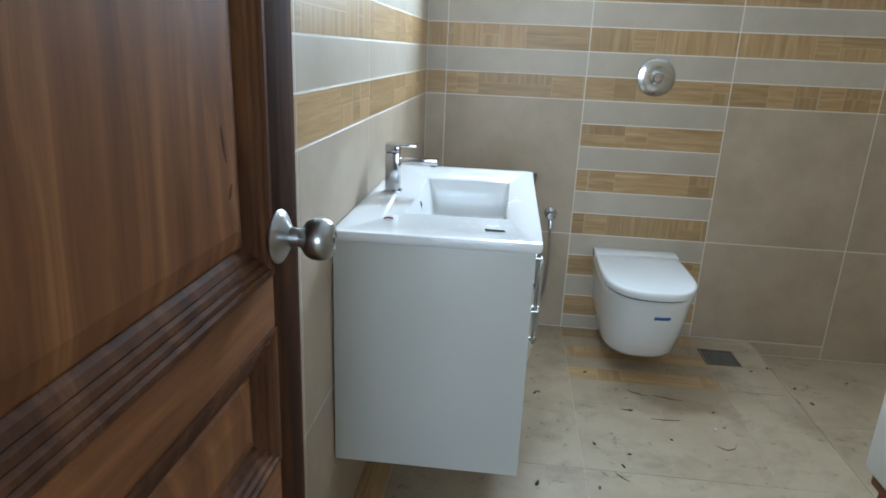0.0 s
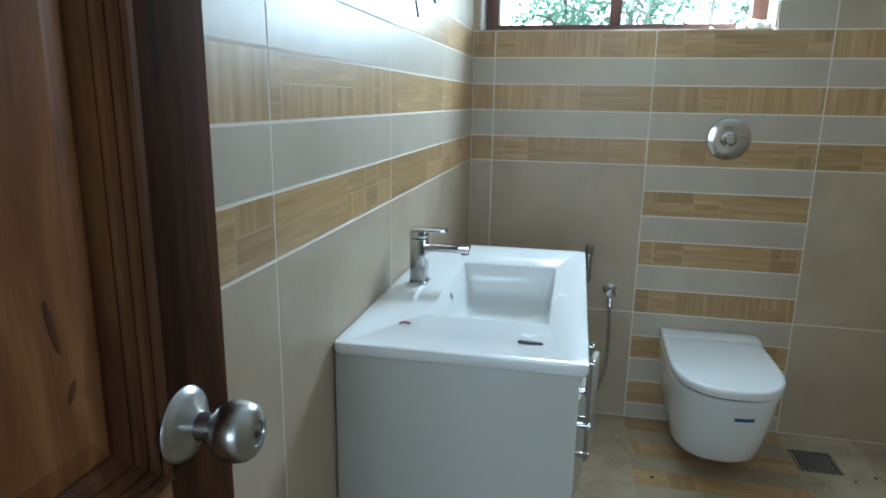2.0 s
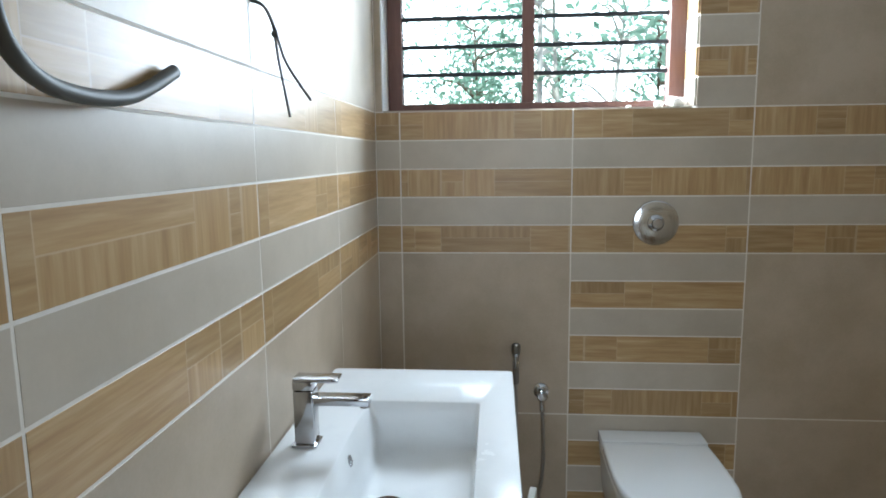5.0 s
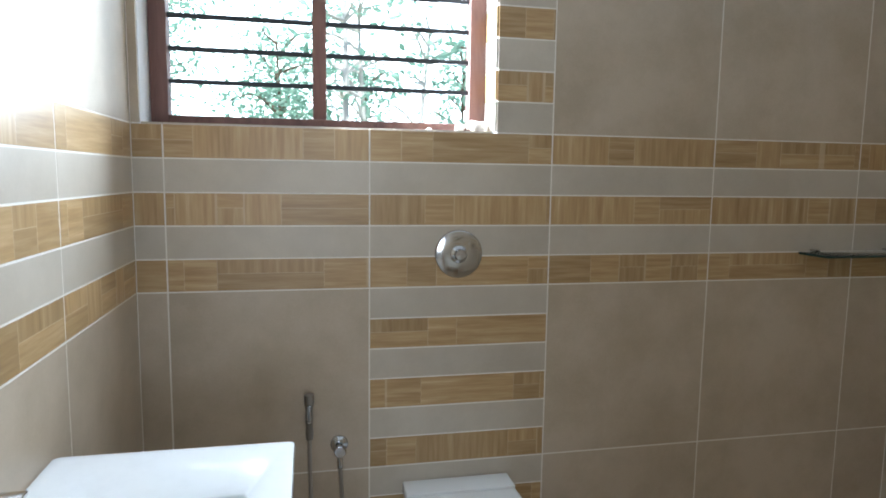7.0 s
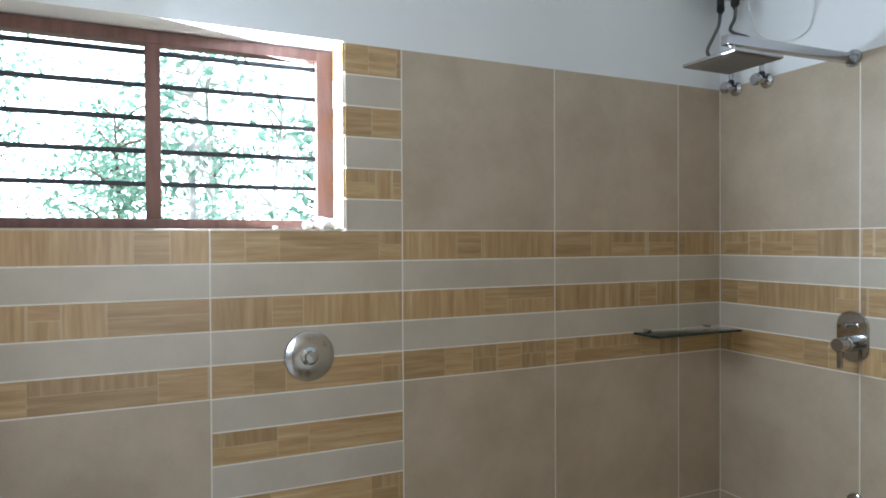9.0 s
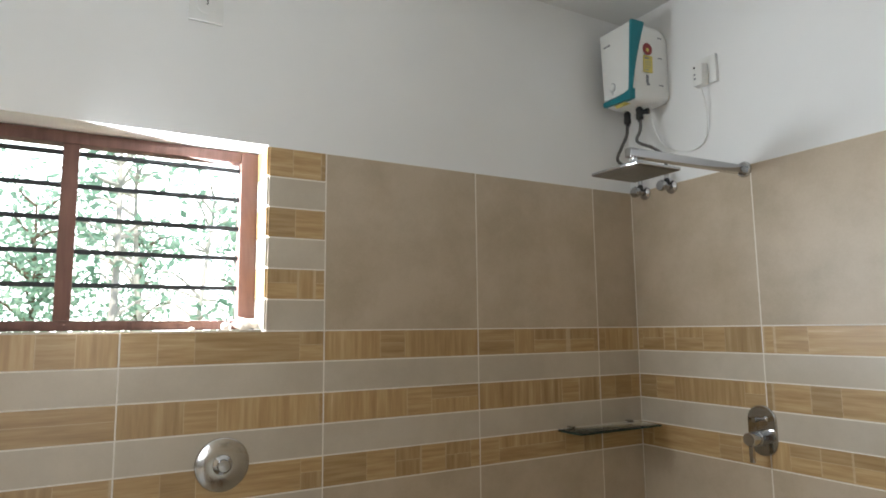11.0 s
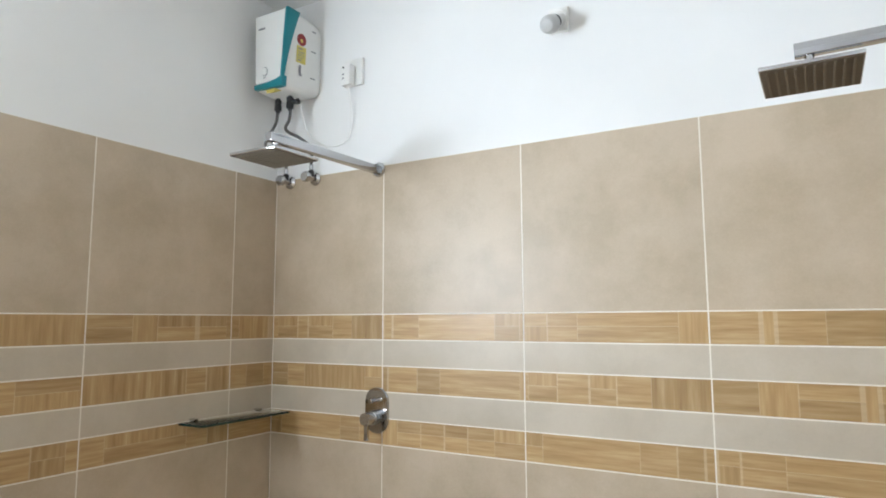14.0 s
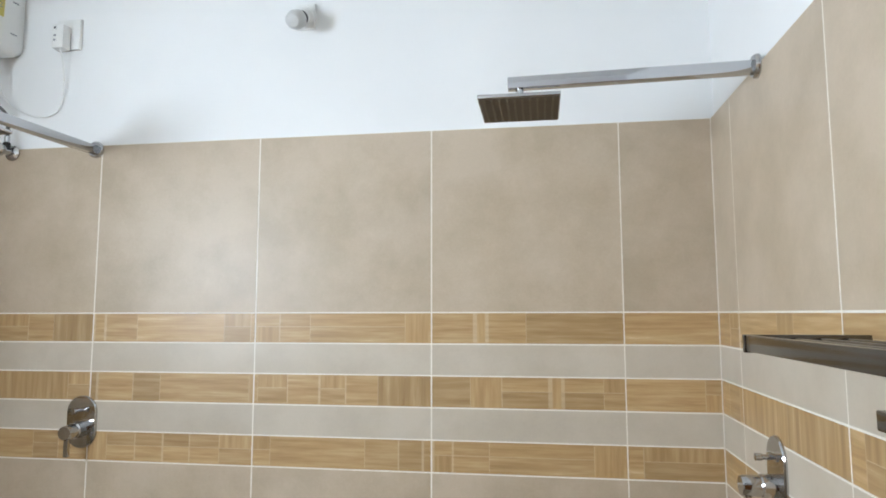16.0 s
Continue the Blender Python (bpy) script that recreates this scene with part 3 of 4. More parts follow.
bm = loft([dee(0.124, YB_, 2.605, 0.078), dee(0.142, YB_, 2.560, 0.084), dee(0.153, YB_, 2.535, 0.105), dee(0.165, YB_, 2.502, 0.190), dee(0.173, YB_, 2.475, 0.270), dee(0.178, YB_, 2.455, 0.340),
           dee(0.180, YB_, 2.449, 0.360), dee(0.177, YB_, 2.453, 0.366)])
part("bowl", local(bm, wc), M_CERAMIC, wc, angle=60)
# black inset ring paints the shade in the gap below the lid
part("gap_shade", local(loft([dee(0.1755, 2.985, 2.453, 0.3655), dee(0.1755, 2.985, 2.453, 0.378)]), wc), M_BLACK, wc, "black ring for the shaded gap under the lid")
bm = loft([dee(0.181, 2.895, 2.440, 0.3755), dee(0.184, 2.895, 2.434, 0.3775), dee(0.185, 2.895, 2.432, 0.390), dee(0.184, 2.895, 2.434, 0.4025), dee(0.180, 2.894, 2.440, 0.4068), dee(0.170, 2.885, 2.455, 0.4080), dee(0.10, 2.84, 2.56, 0.4085)])
part("lid", local(bm, wc), M_CERAMIC, wc, "smooth white lid", angle=50)
part("hinge_cover", local(boxes(((WX - 0.182, 2.899, 0.370), (WX + 0.182, 2.995, 0.412)), bevel=0.006), wc), M_CERAMIC, wc)


def sticker(z0, z1, x0, x1, mat, label=""):
    rows_ = []
    for z in (z0, (z0 + z1) / 2, z1):
        hw, yf = 0.170 + 0.114 * (z - 0.27), 2.475 - 0.286 * (z - 0.27)
        r, line = hw * 1.25, []
        for i in range(9):
            x = x0 + (x1 - x0) * i / 8
            c = (abs(x) / hw) ** 1.25
            line.append(Vector((WX + x, yf + r - r * (1 - c * c) ** 0.44 - 0.0015, z)))
        rows_.append(line)
    bm = bmesh.new()
    vs = [[bm.verts.new(p) for p in ln] for ln in rows_]
    for a, b in zip(vs, vs[1:]):
        for i in range(8):
            bm.faces.new((a[i], a[i + 1], b[i + 1], b[i]))
    part("sticker", local(bm, wc), mat, wc, label)


sticker(0.286, 0.300, 0.002, 0.066, M_BLUE, "blue printed sticker")
sticker(0.276, 0.286, 0.020, 0.052, M_WHITEPL, "white sticker edge")

# ---- fittings on the back wall ----
flush = thing("flush_valve", (0.893, BACK, 1.173), "round chrome concealed flush valve plate on the wall", "flush valve")
m = aim((0.893, BACK, 1.173), (0, -1, 0))
part("plate", local(lathe([(0.0, 0.0), (0.079, 0.0), (0.079, 0.004), (0.0775, 0.0065), (0.074, 0.0078), (0.030, 0.0085), (0.0, 0.0085)], m, 44), flush), M_PLATE, flush)
part("button", local(lathe([(0.029, 0.008), (0.028, 0.013), (0.023, 0.017), (0.0185, 0.019), (0.0185, 0.034), (0.0165, 0.037), (0.0, 0.0375)], m, 32), flush), M_CHROME, flush)

spray = thing("bidet_spray", (0.411, BACK, 0.68), "chrome hand bidet spray hanging in its wall holder", "bidet spray")
holder = boxes(((0.399, 2.962, 0.640), (0.423, BACK, 0.668)), bevel=0.003)
part("holder", local(holder, spray), M_CHROME, spray)
part("sprayer", local(lathe([(0.010, -0.045), (0.0125, -0.03), (0.011, 0.0), (0.010, 0.045), (0.013, 0.062), (0.0165, 0.078), (0.0155, 0.100), (0.010, 0.104), (0.0, 0.104)],
                            Matrix.Translation((0.411, 2.957, 0.640)), 20), spray), M_DARKSTEEL, spray, "dark chrome spray head")
part("trigger", local(boxes(((0.4055, 2.932, 0.655), (0.4165, 2.944, 0.712)), bevel=0.002), spray), M_CHROME, spray)
part("hose", local(tube([(0.411, 2.957, 0.60), (0.413, 2.958, 0.45), (0.420, 2.955, 0.25), (0.440, 2.955, 0.12), (0.470, 2.955, 0.11), (0.500, 2.955, 0.19), (0.512, 2.955, 0.33), (0.506, 2.955, 0.50)], 0.0065, 10, 12), spray), M_HOSE, spray, "ribbed steel hose")


def stopcock(at, facing, label, group=""):
    """Angle valve: wall rose, body, round handle and outlet."""
    ob = thing("angle_valve", at, label, "angle valve", group)
    mm = aim(at, facing)
    part("rose", local(lathe([(0.0, 0), (0.029, 0), (0.028, 0.005), (0.018, 0.012), (0.012, 0.014), (0.012, 0.02)], mm), ob), M_CHROME, ob)
    part("body", local(lathe([(0.0115, 0.012), (0.0115, 0.040), (0.015, 0.042), (0.015, 0.05), (0.0, 0.05)], mm), ob), M_CHROME, ob)
    return ob, mm


valve, m = stopcock((0.505, BACK, 0.556), (0, -1, 0), "chrome angle valve feeding the bidet hose")
part("knob", local(lathe([(0.013, 0.049), (0.019, 0.053), (0.020, 0.064), (0.016, 0.070), (0.0, 0.071)], m), valve), M_CHROME, valve)
bm = bmesh.new()
rod(bm, (0.505, 2.966, 0.548), (0.506, 2.955, 0.492), 0.0095)
part("outlet", local(bm, valve), M_CHROME, valve)

shelf = thing("glass_shelf", (2.39, BACK, 1.17), "clear glass shelf with dark green edges in the shower corner", "shelf")
part("pane", local(boxes(((2.178, 2.866, 1.159), (2.610, 2.994, 1.167)), bevel=0.001), shelf), M_GLASS, shelf, "clear greenish glass pane")
part("front_edge", local(boxes(((2.175, 2.862, 1.1585), (2.613, 2.8655, 1.1675)), bevel=0.001), shelf), M_GLASSEDGE, shelf, "dark green polished glass edge")
part("side_edge", local(boxes(((2.174, 2.866, 1.1585), (2.1775, 2.994, 1.1675)), bevel=0.001), shelf), M_GLASSEDGE, shelf, "dark green polished glass edge")
for x in (2.235, 2.555):
    part("clip", local(boxes(((x - 0.010, 2.972, 1.150), (x + 0.010, BACK, 1.158)), ((x - 0.010, 2.972, 1.168), (x + 0.010, BACK, 1.176)), bevel=0.0015), shelf), M_PLATE, shelf)

plate = thing("cable_outlet", (0.802, BACK + SET, 2.593), "white plastic cover plate with a black wire end", "outlet plate")
part("plate", local(boxes(((0.749, BACK + 0.002, 2.545), (0.855, BACK + SET, 2.643)), bevel=0.003), plate), M_WHITEPL, plate)
part("boss", local(lathe([(0, 0), (0.030, 0), (0.029, 0.004), (0.012, 0.007), (0, 0.007)], aim((0.802, BACK + 0.002, 2.600), (0, -1, 0)), 24), plate), M_WHITEPL, plate)
part("wire_end", local(tube([(0.802, BACK, 2.602), (0.804, BACK - 0.014, 2.601), (0.799, BACK - 0.020, 2.614), (0.793, BACK - 0.018, 2.628)], 0.0026, 8, 6), plate), M_CONDUIT, plate, "short black wire end")


def crumb(name, p, size, mat, label, seed):
    random.seed(seed)
    bm = bmesh.new()
    bmesh.ops.create_icosphere(bm, subdivisions=2, radius=1.0)
    for v in bm.verts:
        v.co *= 1 + 0.45 * noise.noise(v.co * 1.7 + Vector((seed, 0, 0)))
        v.co = Vector((v.co.x * size[0], v.co.y * size[1], v.co.z * size[2]))
    bmesh.ops.rotate(bm, verts=bm.verts, cent=(0, 0, 0), matrix=Matrix.Rotation(seed * 1.3, 3, 'Z'))
    low = min(v.co.z for v in bm.verts)
    bmesh.ops.translate(bm, verts=bm.verts, vec=(0, 0, -low - 0.0005))
    ob = part(name, bm, mat)
    ob.matrix_basis = Matrix.Translation(p)
    return tagged(ob, label, "debris")


for i, (x, y, s) in enumerate(((0.905, 3.06, 0.022), (0.945, 3.05, 0.026), (0.975, 3.07, 0.030), (0.955, 3.085, 0.024), (0.80, 3.05, 0.008))):
    crumb("plaster_lump", (x, y, OZ0 + (0 if i < 3 or i == 4 else 0.012)), (s, s * 0.7, s * 0.62), M_CRUMB, "white lump of plaster on the window sill", i + 3)

# ---- shower fittings ----


def shower(at, facing, label):
    """Ceiling-high rain shower: square arm from a round wall rose, thin square head."""
    p, d = Vector(at), Vector(facing)
    ob = thing("rain_shower", at, label, "shower", "rain showers")
    side = d.cross(Vector((0, 0, 1)))
    part("rose", local(lathe([(0, 0), (0.030, 0), (0.030, 0.006), (0.026, 0.012), (0.0, 0.013)], aim(p, d)), ob), M_CHROME, ob)
    fr = Matrix((( d.x, side.x, 0, p.x), (d.y, side.y, 0, p.y), (d.z, side.z, 1, p.z), (0, 0, 0, 1)))
    bm = boxes(((0.010, -0.014, -0.018), (0.605, 0.014, 0.012)), bevel=0.002)
    bm.transform(fr @ Matrix.Rotation(radians(0.9), 4, 'Y'))
    part("arm", local(bm, ob), M_CHROME, ob)
    bm = bmesh.new()
    rod(bm, fr @ Vector((0.575, 0, -0.070)), fr @ Vector((0.575, 0, -0.020)), 0.010)
    part("neck", local(bm, ob), M_CHROME, ob)
    bm = boxes(((0.475, -0.10, -0.080), (0.675, 0.10, -0.070)), bevel=0.002)
    bm.transform(fr)
    head = part("head", local(bm, ob), M_CHROME, ob, "thin square steel head")
    bm = boxes(((0.478, -0.097, -0.0812), (0.672, 0.097, -0.0802)))
    bm.transform(fr)
    part("face", local(bm, ob), M_NOZZLE, head)
    for i in range(10):
        u = 0.490 + 0.0185 * i
        bm = boxes(((u, -0.088, -0.0840), (u + 0.0055, 0.088, -0.0812)), bevel=0.001)
        bm.transform(fr)
        part("nozzle_strip", local(bm, ob), M_NOZZLEROW, head)
    return ob


shower((RIGHT, 2.432, 2.149), (-1, 0, 0), "square chrome rain shower on a long wall arm beside the heater")
shower((2.207, FRONT, 2.160), (0, 1, 0), "square chrome rain shower on a long wall arm")


def mixer(at, facing, label):
    """Concealed shower mixer: tall rounded plate, diverter and a turning lever."""
    p, d = Vector(at), Vector(facing)
    side = d.cross(Vector((0, 0, 1)))
    fr = Matrix(((side.x, 0, d.x, p.x), (side.y, 0, d.y, p.y), (side.z, 1, d.z, p.z), (0, 0, 0, 1)))
    ob = thing("shower_mixer", at, label, "mixer", "shower mixers")
    oval = lambda hx_, hy_, h: [Vector((q.x, q.y, h)) for q in rrect(0, 0, hx_, hy_, hx_ * 0.98, 0, 8)]
    bm = loft([oval(0.056, 0.089, 0.0), oval(0.056, 0.089, 0.004), oval(0.053, 0.086, 0.008), oval(0.030, 0.06, 0.010)])
    bm.transform(fr)
    part("plate", local(bm, ob), M_CHROME, ob)
    bm = lathe([(0.027, 0.008), (0.027, 0.040), (0.024, 0.044), (0.024, 0.080), (0.022, 0.085), (0, 0.085)], fr @ Matrix.Translation((0, -0.025, 0)))
    knob_ = part("control", local(bm, ob), M_CHROME, ob)
    bm = bmesh.new()
    box(bm, (-0.008, -0.105, 0.062), (0.008, -0.025, 0.076), 0.003)
    bm.transform(fr)
    part("lever", local(bm, ob), M_CHROME, knob_)
    bm = boxes(((-0.026, 0.034, 0.008), (0.026, 0.046, 0.014)), bevel=0.002)
    bm.transform(fr)
    part("diverter_plate", local(bm, ob), M_CHROME, ob)
    bm = lathe([(0.006, 0.01), (0.006, 0.034), (0.0085, 0.036), (0.0085, 0.050), (0, 0.051)], fr @ Matrix.Translation((0, 0.040, 0)), 16)
    part("diverter_knob", local(bm, ob), M_CHROME, ob)
    return ob


mixer((RIGHT, 2.432, 1.195), (-1, 0, 0), "chrome concealed shower mixer with a lever")
mixer((2.207, FRONT, 1.195), (0, 1, 0), "chrome concealed shower mixer with a lever")

bath_spout = thing("wall_spout", (RIGHT, 2.418, 0.625), "chrome wall spout in the shower corner", "spout")
part("rose", local(lathe([(0, 0), (0.032, 0), (0.031, 0.008), (0.02, 0.014), (0, 0.014)], aim((RIGHT, 2.418, 0.625), (-1, 0, 0))), bath_spout), M_CHROME, bath_spout)
part("spout", local(tube([(RIGHT - 0.01, 2.418, 0.627), (RIGHT - 0.09, 2.418, 0.629), (RIGHT - 0.165, 2.418, 0.620), (RIGHT - 0.185, 2.418, 0.600)], 0.0145, 16, 8), bath_spout), M_CHROME, bath_spout)

rack = thing("towel_rack", (1.50, FRONT, 1.50), "chrome towel rack shelf with a lower bar", "towel rack")
for x in (1.215, 1.752):
    part("end_bracket", local(boxes(((x - 0.006, FRONT, 1.498), (x + 0.006, 0.532, 1.528)), bevel=0.002), rack), M_DARKCHROME, rack)
for y in (0.375, 0.415, 0.455, 0.495):
    bm = bmesh.new()
    rod(bm, (1.221, y, 1.517), (1.746, y, 1.517), 0.006)
    part("rack_rod", local(bm, rack), M_DARKCHROME, rack)
part("front_bar", local(boxes(((1.221, 0.519, 1.5005), (1.746, 0.531, 1.5275)), bevel=0.002), rack), M_DARKCHROME, rack)
bm = bmesh.new()
box(bm, (1.20, 0.402, 1.404), (1.580, 0.416, 1.432), 0.003)
for x in (1.23, 1.545):
    rod(bm, (x, FRONT, 1.418), (x, 0.412, 1.418), 0.007)
    box(bm, (x - 0.02, FRONT, 1.398), (x + 0.02, FRONT + 0.008, 1.438), 0.002)
part("towel_bar", local(bm, rack), M_DARKCHROME, rack)

# ---- water heater, on the right wall ----
heater = thing("water_heater", (RIGHT + SET, 2.73, 2.45), "white wall-mounted electric water heater with teal trim", "water heater")
HX0, HY0, HY1, HZ0, HZ1 = 2.440, 2.757, 2.950, 2.505, 2.842
hcy, hcz, hhy, hhz = (HY0 + HY1) / 2, (HZ0 + HZ1) / 2, (HY1 - HY0) / 2, (HZ1 - HZ0) / 2


def hlocal(bm, ob):
    """Narrows the heater's front towards its foot, then moves it into the heater's own frame."""
    for v in bm.verts:
        f = min(1.0, max(0.0, (HZ1 - v.co.z) / (HZ1 - HZ0))) * min(1.0, max(0.0, (2.62 - v.co.x) / 0.18))
        v.co.y = 2.885 + (v.co.y - 2.885) * (1 - 0.22 * f)
    return local(bm, ob)


def face_loop(x, gy_, gz_, r, k=6):
    """A rounded outline across the heater at depth x."""
    return [Vector((x, hcy + q.x, hcz + q.y)) for q in rrect(0, 0, hhy - gy_, hhz - gz_, r, 0, k)]


bm = loft([face_loop(RIGHT + 0.011, 0.012, 0.016, 0.03), face_loop(2.630, 0.004, 0.004, 0.03), face_loop(2.600, 0.0, 0.0, 0.03), face_loop(2.480, 0.0, 0.0, 0.022),
           face_loop(2.458, 0.002, 0.004, 0.018), face_loop(2.452, 0.008, 0.010, 0.016)])
part("body", hlocal(bm, heater), M_WHITEPL, heater, angle=40)
for z in (2.79, 2.70, 2.58):
    part("seam", hlocal(boxes(((2.588, 2.7555, z), (2.612, 2.7575, z + 0.004))), heater), M_GREYPRINT, heater)
bm = boxes(((HX0, 2.766, 2.540), (2.454, 2.946, 2.840)), bevel=0.005)
part("front_cover", hlocal(bm, heater), M_WHITEPL, heater)
# teal swoosh: wide at the top of the side, narrowing and turning under the front cover
rows_ = []
for i in range(13):
    f = i / 12
    z = 2.843 - 0.318 * f
    w = 0.010 + 0.060 * (1 - f) ** 1.7
    rows_.append([(HX0 - 0.002, 2.768, z), (HX0 - 0.003, 2.757, z), (HX0 + 0.008, 2.7525, z), (HX0 + w, 2.7535, z), (HX0 + w, 2.759, z), (HX0 + 0.012, 2.768, z)])
bm = loft(rows_)
loft([[(HX0 - 0.003, y, z0), (2.462, y, z0), (2.462, y, z1), (HX0 - 0.003, y, z1)] for y, z0, z1 in ((2.7535, 2.508, 2.552), (2.80, 2.508, 2.540), (2.86, 2.510, 2.534), (2.951, 2.514, 2.534))], bm)
part("trim", hlocal(bm, heater), M_TEAL, heater, "teal plastic trim")
part("dial", hlocal(lathe([(0.017, 0), (0.017, 0.003), (0.013, 0.008), (0.0, 0.009)], aim((HX0, 2.880, 2.585), (-1, 0, 0)), 24), heater), M_WHITEPL, heater, "round white temperature dial")
part("dial_ring", hlocal(lathe([(0.017, 0.0), (0.020, 0.0), (0.020, 0.0015), (0.017, 0.0015)], aim((HX0, 2.880, 2.585), (-1, 0, 0)), 24), heater), M_GREYPRINT, heater, "thin grey dial ring")
part("print", hlocal(boxes(((HX0 - 0.0012, 2.873, 2.556), (HX0 + 0.001, 2.887, 2.560))), heater), M_GREYPRINT, heater, "tiny grey print")
part("nameplate", hlocal(boxes(((HX0 - 0.0012, 2.885, 2.775), (HX0 + 0.001, 2.925, 2.782))), heater), M_GREYPRINT, heater, "grey lettering too small to read")
part("sticker", hlocal(boxes(((2.447, 2.81, 2.5035), (2.480, 2.88, 2.5065)), ((2.4495, 2.82, 2.4925), (2.4515, 2.875, 2.507)), bevel=0.0005), heater), M_YELLOW, heater, "yellow warning label")
# labels on the side facing the door
red = part("sticker", hlocal(lathe([(0, 0), (0.026, 0), (0.026, 0.0012), (0, 0.0012)], aim((2.530, 2.7572, 2.732), (0, -1, 0)), 28), heater), M_RED, heater, "round red rating label")
part("print", hlocal(lathe([(0, 0.0012), (0.008, 0.0012), (0.008, 0.0018), (0, 0.0018)], aim((2.530, 2.7572, 2.728), (0, -1, 0)), 20), heater), M_YELLOW, red)
yel = part("sticker", hlocal(boxes(((2.506, 2.7555, 2.630), (2.556, 2.7572, 2.703))), heater), M_YELLOW, heater, "yellow rating label")
for z0, z1, w in ((2.688, 2.694, 0.024), (2.676, 2.679, 0.034), (2.668, 2.671, 0.030), (2.660, 2.663, 0.036), (2.650, 2.653, 0.028), (2.638, 2.643, 0.020)):
    part("print", hlocal(boxes(((2.513, 2.7548, z0), (2.513 + w, 2.7556, z1))), heater), M_GREYPRINT, yel, "dark unreadable print")
part("print", hlocal(boxes(((2.522, 2.7560, 2.585), (2.534, 2.7572, 2.620)), ((2.524, 2.7560, 2.575), (2.540, 2.7572, 2.584))), heater), M_GREYPRINT, heater, "small dark label")
for y in (2.913, 2.836):
    bm = lathe([(0.010, -0.006), (0.010, 0.008), (0.0155, 0.010), (0.0155, 0.024), (0.013, 0.028), (0.016, 0.034), (0.016, 0.056), (0.009, 0.060), (0.009, 0.068)], aim((2.55, y, 2.508), (0, 0, -1)), 16)
    part("inlet", hlocal(bm, heater), M_BLACK, heater, "black pipe connector")
bm = lathe([(0.010, 0.0), (0.010, 0.03), (0.013, 0.032), (0.013, 0.042), (0, 0.042)], aim((2.55, 2.836, 2.480), (0.35, -0.9, 0)), 14)
part("relief_valve", hlocal(bm, heater), M_BLACK, heater)

for y, label in ((2.916, "chrome angle valve under the water heater, by the corner"), (2.771, "chrome angle valve under the water heater")):
    ob, m = stopcock((RIGHT, y, 2.150), (-1, 0, 0), label, "heater valves")
    part("knob", local(lathe([(0.013, 0.049), (0.022, 0.053), (0.024, 0.066), (0.019, 0.074), (0.0, 0.075)], m), ob), M_CHROME, ob)
    bm = bmesh.new()
    rod(bm, (RIGHT - 0.030, y, 2.154), (RIGHT - 0.030, y, 2.182), 0.0125)
    part("collar", local(bm, ob), M_BLACK, ob, "black valve collar")
    bm = bmesh.new()
    rod(bm, (RIGHT - 0.030, y, 2.182), (RIGHT - 0.030, y, 2.208), 0.009)
    part("outlet", local(bm, ob), M_CHROME, ob)
for pts in ([(2.55, 2.913, 2.445), (2.546, 2.915, 2.40), (2.530, 2.930, 2.35), (2.520, 2.950, 2.300), (2.548, 2.952, 2.278), (2.590, 2.940, 2.268), (RIGHT - 0.032, 2.919, 2.245), (RIGHT - 0.030, 2.916, 2.204)],
            [(2.55, 2.836, 2.445), (2.546, 2.838, 2.40), (2.545, 2.858, 2.365), (2.560, 2.846, 2.345), (2.590, 2.815, 2.325), (RIGHT - 0.033, 2.775, 2.28), (RIGHT - 0.030, 2.771, 2.204)]):
    ob = thing("connection_hose", pts[0], "braided steel hose from heater to valve", "hose", "heater hoses")
    part("hose", local(tube(pts, 0.0068, 10, 8), ob), M_DARKHOSE, ob)

socket = thing("power_socket", (RIGHT + SET, 2.572, 2.585), "white wall socket with a plug pushed in", "socket")
part("plate", local(boxes(((RIGHT - 0.004, 2.522, 2.530), (RIGHT + SET, 2.618, 2.645)), bevel=0.003), socket), M_WHITEPL, socket)
part("plug", local(boxes(((RIGHT - 0.045, 2.556, 2.522), (RIGHT - 0.004, 2.604, 2.612)), bevel=0.008), socket), M_WHITEPL, socket)
for z in (2.594, 2.565, 2.548):
    part("pin_mark", local(boxes(((RIGHT - 0.0465, 2.586, z), (RIGHT - 0.0445, 2.594, z + 0.007))), socket), M_BLACK if z > 2.59 else M_GREYPRINT, socket)
cable = thing("power_cable", (RIGHT, 2.58, 2.545), "thin white power cable from heater to socket", "cable")
part("cable", local(tube([(RIGHT - 0.028, 2.580, 2.526), (RIGHT - 0.012, 2.574, 2.45), (RIGHT - 0.002, 2.578, 2.37), (RIGHT + 0.004, 2.600, 2.305), (RIGHT + 0.006, 2.66, 2.283), (RIGHT + 0.004, 2.74, 2.300), (2.63, 2.80, 2.345), (2.60, 2.815, 2.43), (2.59, 2.82, 2.512)], 0.0026, 8, 10), cable), M_WHITEPL, cable)

bulb = thing("wall_bulb", (RIGHT + SET, 1.648, 2.592), "unlit frosted white bulb in an angled wall holder", "lamp")
part("base_plate", local(boxes(((RIGHT - 0.006, 1.622, 2.545), (RIGHT + SET, 1.692, 2.635)), bevel=0.003), bulb), M_WHITEPL, bulb)
bd = Vector((-1.0, 0.03, -0.62)).normalized()
bp = Vector((RIGHT - 0.002, 1.657, 2.592))
part("holder", local(lathe([(0.033, 0), (0.033, 0.014), (0.024, 0.022), (0.022, 0.040), (0, 0.040)], aim(bp, bd)), bulb), M_WHITEPL, bulb)
part("collar", local(lathe([(0.0195, 0.038), (0.0245, 0.041), (0.0245, 0.049), (0.0, 0.049)], aim(bp, bd)), bulb), M_BLACK, bulb, "black ring")
